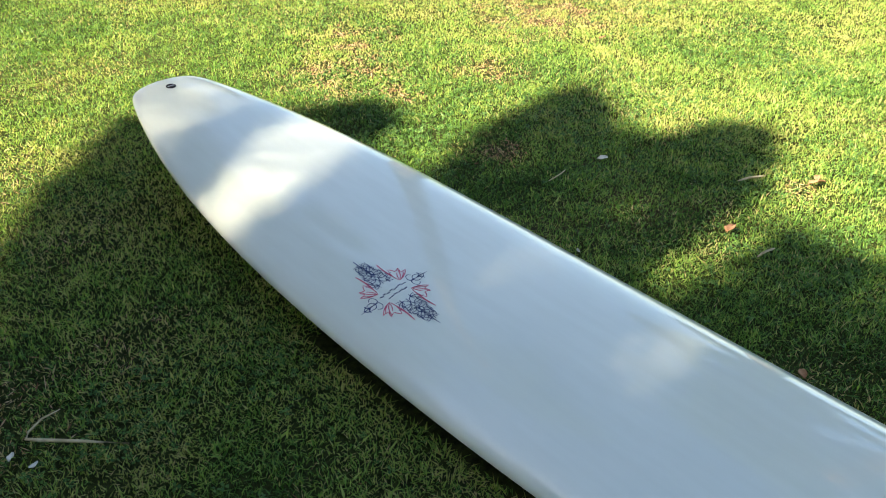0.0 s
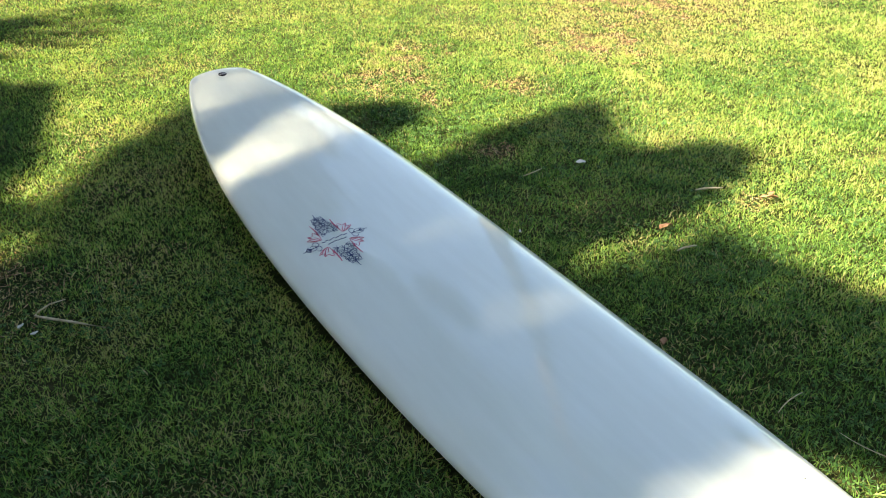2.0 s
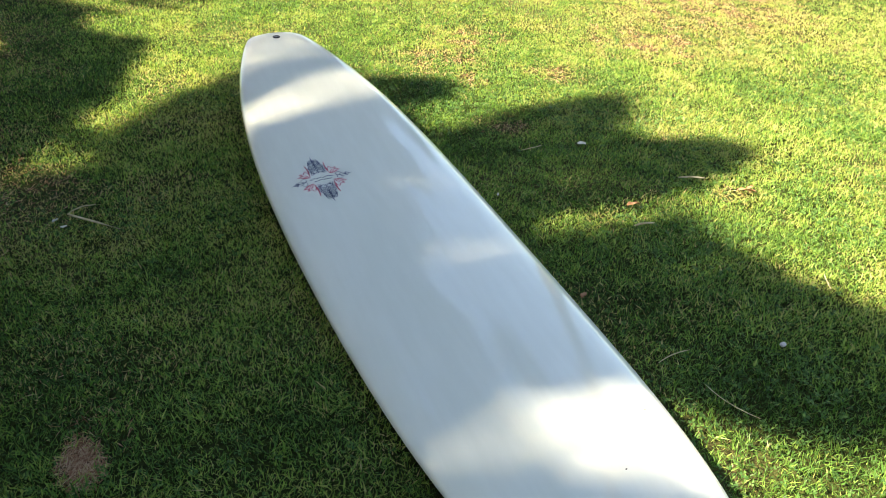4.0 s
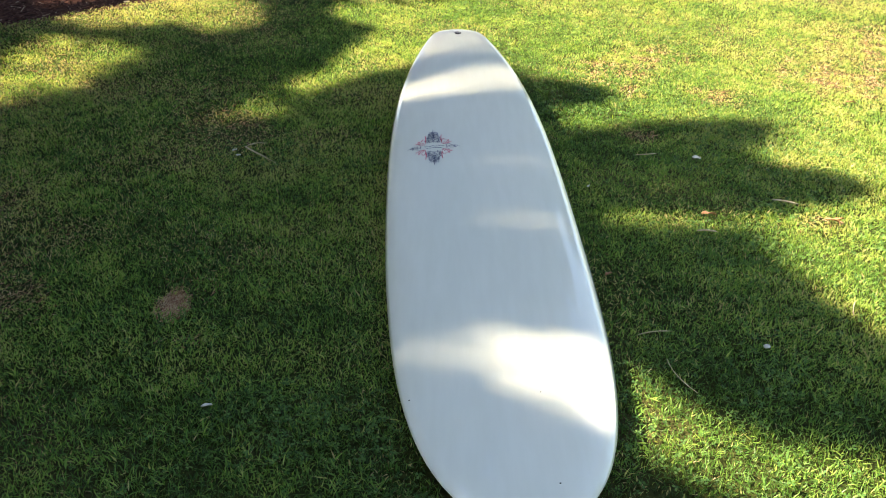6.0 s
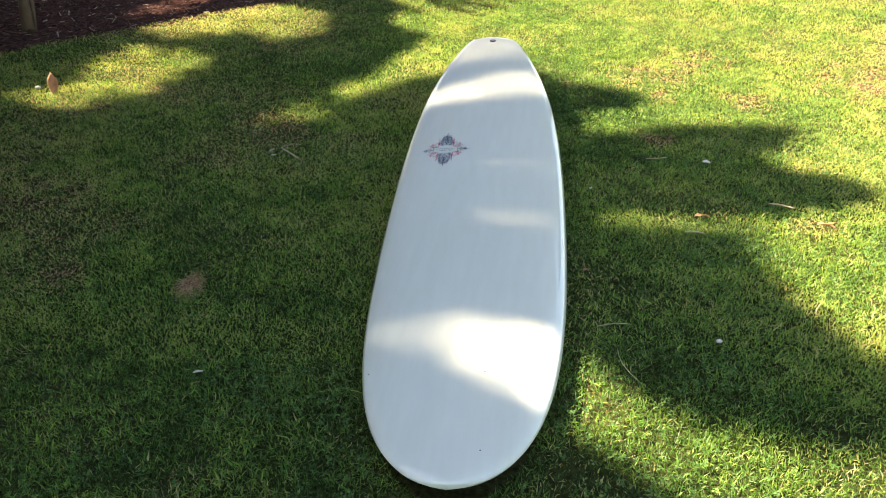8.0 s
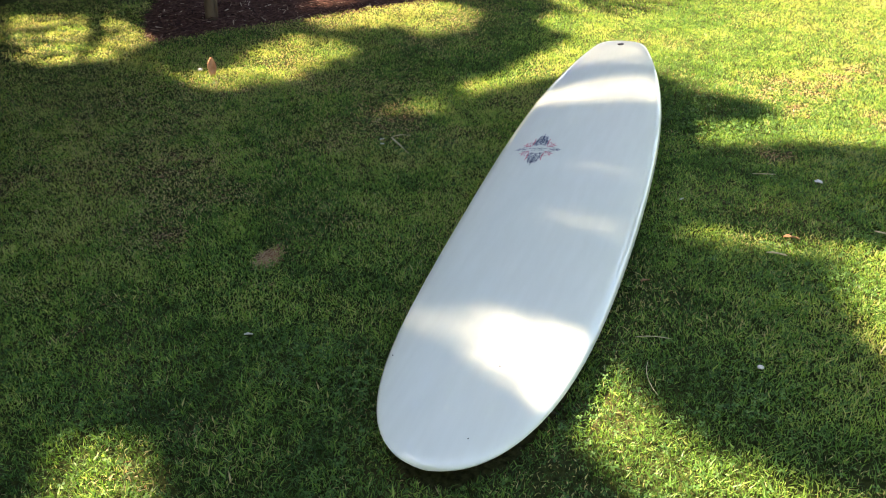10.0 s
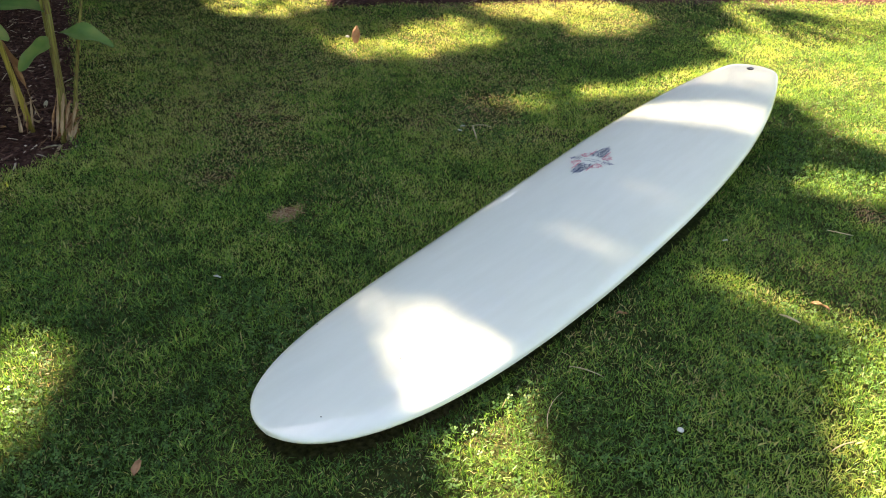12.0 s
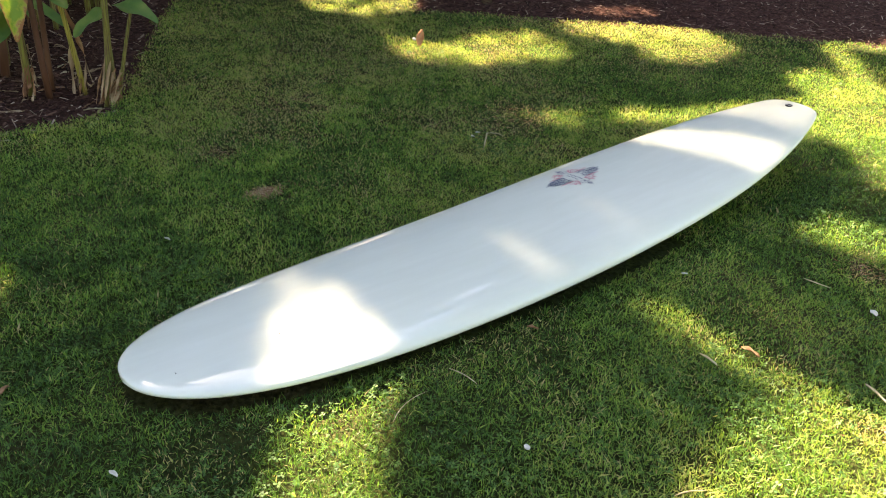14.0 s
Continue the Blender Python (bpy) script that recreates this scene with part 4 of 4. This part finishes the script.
BED_Z = SOIL_Z - 0.012
DEAD = plain("dead_hanging_leaf", (0.16, 0.07, 0.04), (0.36, 0.19, 0.1), 18.0, 0.7, 0.2, 0.4)
GINGER_FRONT = build_ginger((-1.04, 0.19, BED_Z),
             [((0, 0, 0), (-0.02, 0.06, 1.25), 0.0135, STEM), ((-0.035, 0.025, 0), (-0.05, 0.02, 1.1), 0.0115, STEM), ((-0.01, 0.03, 0), (-0.02, 0.24, 0.75), 0.008, STEM),
              ((0.02, -0.03, 0), (0.0, 0.02, 0.5), 0.012, STEM)],
             [((-0.02, 0.03, 0.4), (-0.08, -0.1, 0.31), 0.085, 0.05, 0.5, GINGER), ((-0.02, 0.06, 0.42), (0.13, 0.19, 0.4), 0.1, 0.08, -0.3, GINGER), ((-0.02, 0.05, 0.66), (0.17, 0.13, 0.7), 0.13, 0.12, 0.3, GINGER),
              ((-0.02, 0.04, 0.5), (-0.2, -0.17, 0.56), 0.12, 0.1, 0.3, GINGER),
              ((-0.02, 0.05, 0.9), (0.1, 0.45, 1.0), 0.12, 0.15, 0.2, GINGER), ((-0.02, 0.05, 1.1), (0.25, -0.3, 1.35), 0.12, 0.2, 0.1, GINGER),
              ((-0.02, 0.05, 1.2), (-0.3, 0.2, 1.6), 0.12, 0.2, 0.1, GINGER), ((-0.05, 0.0, 1.0), (-0.35, -0.3, 1.2), 0.12, 0.2, 0.1, GINGER)],
             "leafy ginger plant with ragged dry husks at its foot", 20, 3)
build_ginger((-1.22, 0.13, BED_Z),
             [((0, 0, 0), (-0.03, -0.13, 0.95), 0.011, STEM_YELLOW)],
             [((-0.03, -0.06, 0.42), (0.0, 0.02, 0.24), 0.035, -0.05, 1.1, DEAD), ((-0.03, -0.05, 0.4), (-0.03, 0.03, 0.19), 0.02, 0.06, 0.3, DRY_LEAF), ((-0.02, -0.03, 0.24), (0.01, -0.05, 0.03), 0.022, 0.03, 0.9, HUSK),
              ((-0.02, -0.1, 0.75), (0.1, -0.3, 1.05), 0.11, 0.15, 0.1, GINGER), ((-0.03, -0.12, 0.9), (-0.2, 0.15, 1.3), 0.11, 0.15, 0.1, GINGER)],
             "leaning yellow ginger cane rising from the mulch", 6, 5)
build_ginger((-1.27, -0.08, BED_Z),
             [((0, 0, 0), (0.0, 0.0, 1.3), 0.014, STEM), ((0.05, 0.06, 0), (0.02, 0.05, 1.2), 0.013, STEM_RED), ((-0.06, 0.1, 0), (-0.05, 0.12, 1.0), 0.012, STEM_RED)],
             [((0.1, -0.03, 0.68), (0.19, -0.06, 0.3), 0.12, 0.0, 0.7, AGED), ((0.05, -0.02, 0.5), (0.16, -0.2, 0.36), 0.1, 0.05, 0.4, GINGER),
              ((0.0, 0.0, 0.42), (0.2, -0.17, 0.29), 0.1, 0.03, 0.3, GINGER),
              ((0.0, 0.02, 0.55), (0.12, 0.17, 0.42), 0.09, 0.04, -0.5, GINGER), ((0, 0, 0.9), (0.2, 0.35, 1.1), 0.12, 0.2, 0.1, GINGER),
              ((0, 0, 1.1), (0.25, -0.3, 1.35), 0.12, 0.2, 0.1, GINGER), ((0, 0, 1.2), (-0.35, 0.05, 1.5), 0.12, 0.2, 0.1, GINGER)],
             "clump of ginger with a yellowing leaf over the mulch", 9, 7)


def hang_husks(thing):
    """Torn dry sheaths hanging slantwise round the foot of the stems."""
    r2 = random.Random(31)
    side, front = Vector((0.64, 0.77, 0)), Vector((0.77, -0.64, 0))
    for i in range(13):
        top = side * r2.uniform(0.03, 0.08) + front * r2.uniform(0.012, 0.03) + Vector((0, 0, r2.uniform(0.09, 0.17)))
        foot = side * r2.uniform(-0.055, 0.025) + front * r2.uniform(0.02, 0.05) + Vector((0, 0, r2.uniform(0.0, 0.03)))
        part("dry_husk", blade_leaf(top, foot, r2.uniform(0.007, 0.02), r2.uniform(-0.02, 0.03), r2.uniform(-1.0, 1.0), 10, 0.004, i), r2.choice((HUSK, HUSK, HUSK, DEAD)), thing)


hang_husks(GINGER_FRONT)


def build_thicket(at, seed):
    """A dense stand of dark ginger further back in the bed."""
    r2 = random.Random(seed)
    stems, leaves = [], []
    for i in range(7):
        foot = Vector((r2.uniform(-0.2, 0.2), r2.uniform(-0.2, 0.2), 0))
        top = foot + Vector((r2.uniform(-0.1, 0.1), r2.uniform(-0.1, 0.1), r2.uniform(0.7, 1.2)))
        stems.append((foot, top, r2.uniform(0.01, 0.016), STEM))
        for k in range(4):
            b = foot.lerp(top, r2.uniform(0.25, 1.0))
            a = r2.uniform(0, 6.3)
            leaves.append((b, b + Vector((math.cos(a) * 0.3, math.sin(a) * 0.3, r2.uniform(-0.12, 0.12))), r2.uniform(0.09, 0.13), r2.uniform(0.05, 0.2), r2.uniform(-0.5, 0.5), GINGER))
    return build_ginger(at, stems, leaves, "dense dark ginger thicket deep in the shaded bed", 4, seed)


for at, seed in (((-2.5, 0.25, BED_Z), 61), ((-2.9, 0.75, BED_Z), 62), ((-2.2, -0.25, BED_Z), 63)):
    build_thicket(at, seed)


def build_litter():
    """Pale dry strips and curls lying on the mulch under the plants."""
    r2 = random.Random(12)
    for i in range(60):
        x, y = r2.uniform(-2.3, -0.9), r2.uniform(-0.45, 0.5)
        if in_bed(np.array([x]), np.array([y]))[0] < 0.04:
            continue
        le = r2.uniform(0.04, 0.13)
        a = r2.uniform(0, 6.3)
        ob = part("dry_strip", blade_leaf((0, 0, 0), (le * math.cos(a), le * math.sin(a), r2.uniform(-0.005, 0.012)), r2.uniform(0.008, 0.02), r2.uniform(-0.01, 0.03),
                                          r2.uniform(-0.6, 0.6), 6, 0.003, i), r2.choice((HUSK, HUSK, STRAW, DRY_LEAF)))
        sol = ob.modifiers.new("thickness", "SOLIDIFY")
        sol.thickness = 0.001
        ob.location = (x, y, BED_Z + 0.01)
        tagged(ob, "dry curled leaf strip lying on the mulch", "dead leaf", "dry strips on the mulch")


build_litter()
build_ginger((-1.75, -0.25, BED_Z),
             [((0, 0, 0), (0.05, 0.0, 1.2), 0.02, STEM), ((0.1, 0.15, 0), (0.1, 0.18, 1.1), 0.018, STEM_RED), ((-0.1, 0.2, 0), (-0.1, 0.25, 1.2), 0.018, STEM)],
             [((0.05, 0, 0.3), (0.3, 0.15, 0.28), 0.11, 0.1, 0.2, GINGER), ((0.05, 0, 0.5), (0.3, -0.2, 0.5), 0.12, 0.12, 0.2, GINGER),
              ((0.1, 0.15, 0.4), (0.3, 0.4, 0.3), 0.11, 0.1, -0.2, GINGER), ((0.0, 0.1, 0.8), (0.3, 0.4, 0.9), 0.12, 0.2, 0.1, GINGER)],
             "darker ginger clump further inside the shaded bed", 3, 9)


def build_young_tree():
    at = (-2.1, 3.25, BED_Z)
    thing = empty("young_tree", at, "slim young tree growing in the mulch bed", "tree")
    part("trunk", tube(bent((0, 0, -0.02), (-0.05, 0.05, 2.3), (0.03, 0.0, 0)), [0.024 * (1.25 - 0.07 * i) if i else 0.042 for i in range(9)], 12, 0.08, 2), BARK, thing)
    part("side_stem", tube(bent((0.035, 0.01, -0.01), (0.09, 0.02, 0.7), (0.01, 0, 0), 6), [0.011 * (1 - 0.09 * i) for i in range(7)], 8, 0.08, 3), BARK, thing)
    rng = np.random.default_rng(14)
    c = rng.normal(size=(900, 3)) * np.array([0.35, 0.35, 0.3]) + np.array([-0.05, 0.05, 2.3])
    back = (c[:, 2] + at[2]) / SUN_TO.z
    c = c[sunshine(c[:, 0] + at[0] - SUN_TO.x * back, c[:, 1] + at[1] - SUN_TO.y * back) < 0.1]
    v, k, sz = leaf_cards(rng, c, 0.06, 0.4)
    cloud("crown", v, k, sz, [CROWN], thing)


build_young_tree()


# ---- small things lying on the lawn ----
def build_stick(at, angle, length, r, mat, label, name="stick", bow=0.02):
    d = Vector((math.cos(angle), math.sin(angle), 0)) * length / 2
    side = Vector((-d.y, d.x, 0)).normalized()
    ob = part(name, tube(bent(-d, d + Vector((0, 0, 0.004)), side * bow * length + Vector((0, 0, 0.002)), 6), [r * k for k in (0.6, 1, 1.1, 1, 0.9, 0.8, 0.4)], 6, 0.15, 3), mat)
    ob.location = at
    return tagged(ob, label, name)


def build_leaf(at, angle, length, width, mat, label, name="fallen_leaf", curl=0.3, rise=0.0):
    """A curled dry leaf with a folded midrib and a stalk's thickness."""
    way = Vector((math.cos(angle) * math.cos(rise), math.sin(angle) * math.cos(rise), math.sin(rise))) * length
    ob = part(name, blade_leaf((0, 0, 0), way, width, curl * length * 0.3, 0.3, 8, 0.1 * width, length * 50), mat)
    sol = ob.modifiers.new("thickness", "SOLIDIFY")
    sol.thickness = 0.0012
    ob.location = at
    return tagged(ob, label, name.replace("_", " "))


build_leaf((-1.19, 1.97, -0.02), 2.2, 0.11, 0.05, ORANGE_LEAF, "orange-brown dry leaf standing upright in the grass", curl=0.1, rise=1.2)
build_stick((2.0, 0.985, 0.0), -0.5, 0.085, 0.0032, STRAW, "pale dry twig lying on the sunlit grass")
build_stick((1.68, 0.757, 0.0), -0.2, 0.06, 0.003, STRAW, "short pale dry twig lying on the grass")


def build_bent_straw(at):
    """A bleached straw, folded over near one end."""
    line = [(0.075, -0.085, 0.002), (0.02, -0.03, 0.004), (-0.045, 0.035, 0.004), (-0.06, 0.05, 0.005), (-0.05, 0.062, 0.008), (-0.02, 0.075, 0.012), (0.015, 0.08, 0.01)]
    ob = part("straw", tube(line, [0.0018, 0.0032, 0.0034, 0.003, 0.0022, 0.0018, 0.001], 6, 0.1, 5), STRAW)
    ob.location = at
    return tagged(ob, "long bleached straw folded at one end on shaded grass", "straw")


build_bent_straw((0.2, 1.29, 0.0))
build_stick((1.396, 0.19, 0.003), 0.15, 0.09, 0.0014, STRAW, "thin dry straw lying on the grass", "straw", 0.05)
build_stick((1.62, 1.37, 0.002), 0.1, 0.08, 0.0018, STRAW, "thin dry straw lying on the grass", "straw", -0.06)
build_stick((1.42, 0.02, 0.004), 1.9, 0.13, 0.001, STRAW, "hair-thin dry straw lying beside the board", "straw", 0.1)
build_stick((1.95, 0.33, 0.002), 1.1, 0.07, 0.0014, STRAW, "thin dry straw lying on the grass", "straw", 0.05)
build_leaf((1.817, 1.347, 0.002), 2.6, 0.032, 0.016, PETAL, "small white petal lying on the grass", "petal")
build_leaf((0.36, -0.124, 0.002), 0.4, 0.024, 0.011, PETAL, "pale petal lying on shaded grass", "petal")
build_leaf((0.1, 1.308, 0.002), 1.0, 0.022, 0.014, PETAL, "pale petal lying on shaded grass", "petal")
build_leaf((0.12, 1.27, 0.002), 0.2, 0.018, 0.012, PETAL, "pale petal lying on shaded grass", "petal")
build_leaf((1.25, -0.583, 0.002), 0.3, 0.025, 0.012, PETAL, "pale petal lying on the grass", "petal")
build_leaf((1.356, 1.068, 0.002), 0.9, 0.018, 0.012, PETAL, "pale petal lying beside the board", "petal")
build_leaf((0.898, -0.707, 0.004), 2.4, 0.05, 0.022, DRY_LEAF, "crumpled brown leaf lying on the grass", curl=1.0)
build_leaf((1.32, 0.468, 0.004), 0.8, 0.03, 0.016, DRY_LEAF, "small brown leaf lying beside the board", curl=0.8)
build_leaf((1.695, 0.873, 0.004), 0.2, 0.05, 0.028, DRY_LEAF, "crumpled brown leaf lying on the grass", curl=1.0)
build_leaf((2.08, 0.86, 0.004), -0.4, 0.06, 0.022, DRY_LEAF, "broken brown leaf lying on sunlit grass", curl=0.8)
build_leaf((2.11, 0.85, 0.004), 0.5, 0.045, 0.018, DRY_LEAF, "broken brown leaf lying on sunlit grass", curl=0.8)
build_leaf((2.65, 2.05, 0.004), 0.2, 0.05, 0.02, DRY_LEAF, "brown leaf lying on sunlit grass", curl=0.8)


def build_pebble(at, r, seed):
    bm = bmesh.new()
    bmesh.ops.create_icosphere(bm, subdivisions=2, radius=r)
    r2 = random.Random(seed)
    for v in bm.verts:
        v.co = Vector((v.co.x * 1.2, v.co.y, v.co.z * 0.65)) * r2.uniform(0.9, 1.1)
    ob = part("pebble", bm, PEBBLE)
    ob.location = at
    return tagged(ob, "small pale pebble lying in the grass", "pebble")


SPECK = plain("dark_dirt", (0.01, 0.008, 0.006), (0.03, 0.022, 0.016), 90.0, 0.9, 0.1, 0.2)


DECK_DIRT = ((0.034, -0.44, 0.0015), (0.172, -0.76, 0.0015), (0.127, 0.93, 0.0015), (0.127, -0.27, 0.0015))


def build_speck(s, v, r, seed):
    """A crumb of soil lying on the deck."""
    ob = build_pebble(board_point(s, v, True, r * 0.4), r, seed)
    ob.name = "dirt_crumb"
    ob.data.materials[0] = SPECK
    return tagged(ob, "tiny dark crumb of soil lying on the deck", "dirt", "crumbs on the deck")


for i, (s, v, r) in enumerate(DECK_DIRT):
    build_speck(s, v, r, 70 + i)
build_pebble((1.66, 0.152, 0.0), 0.007, 1)
build_pebble((-1.31, 2.02, 0.0), 0.012, 2)
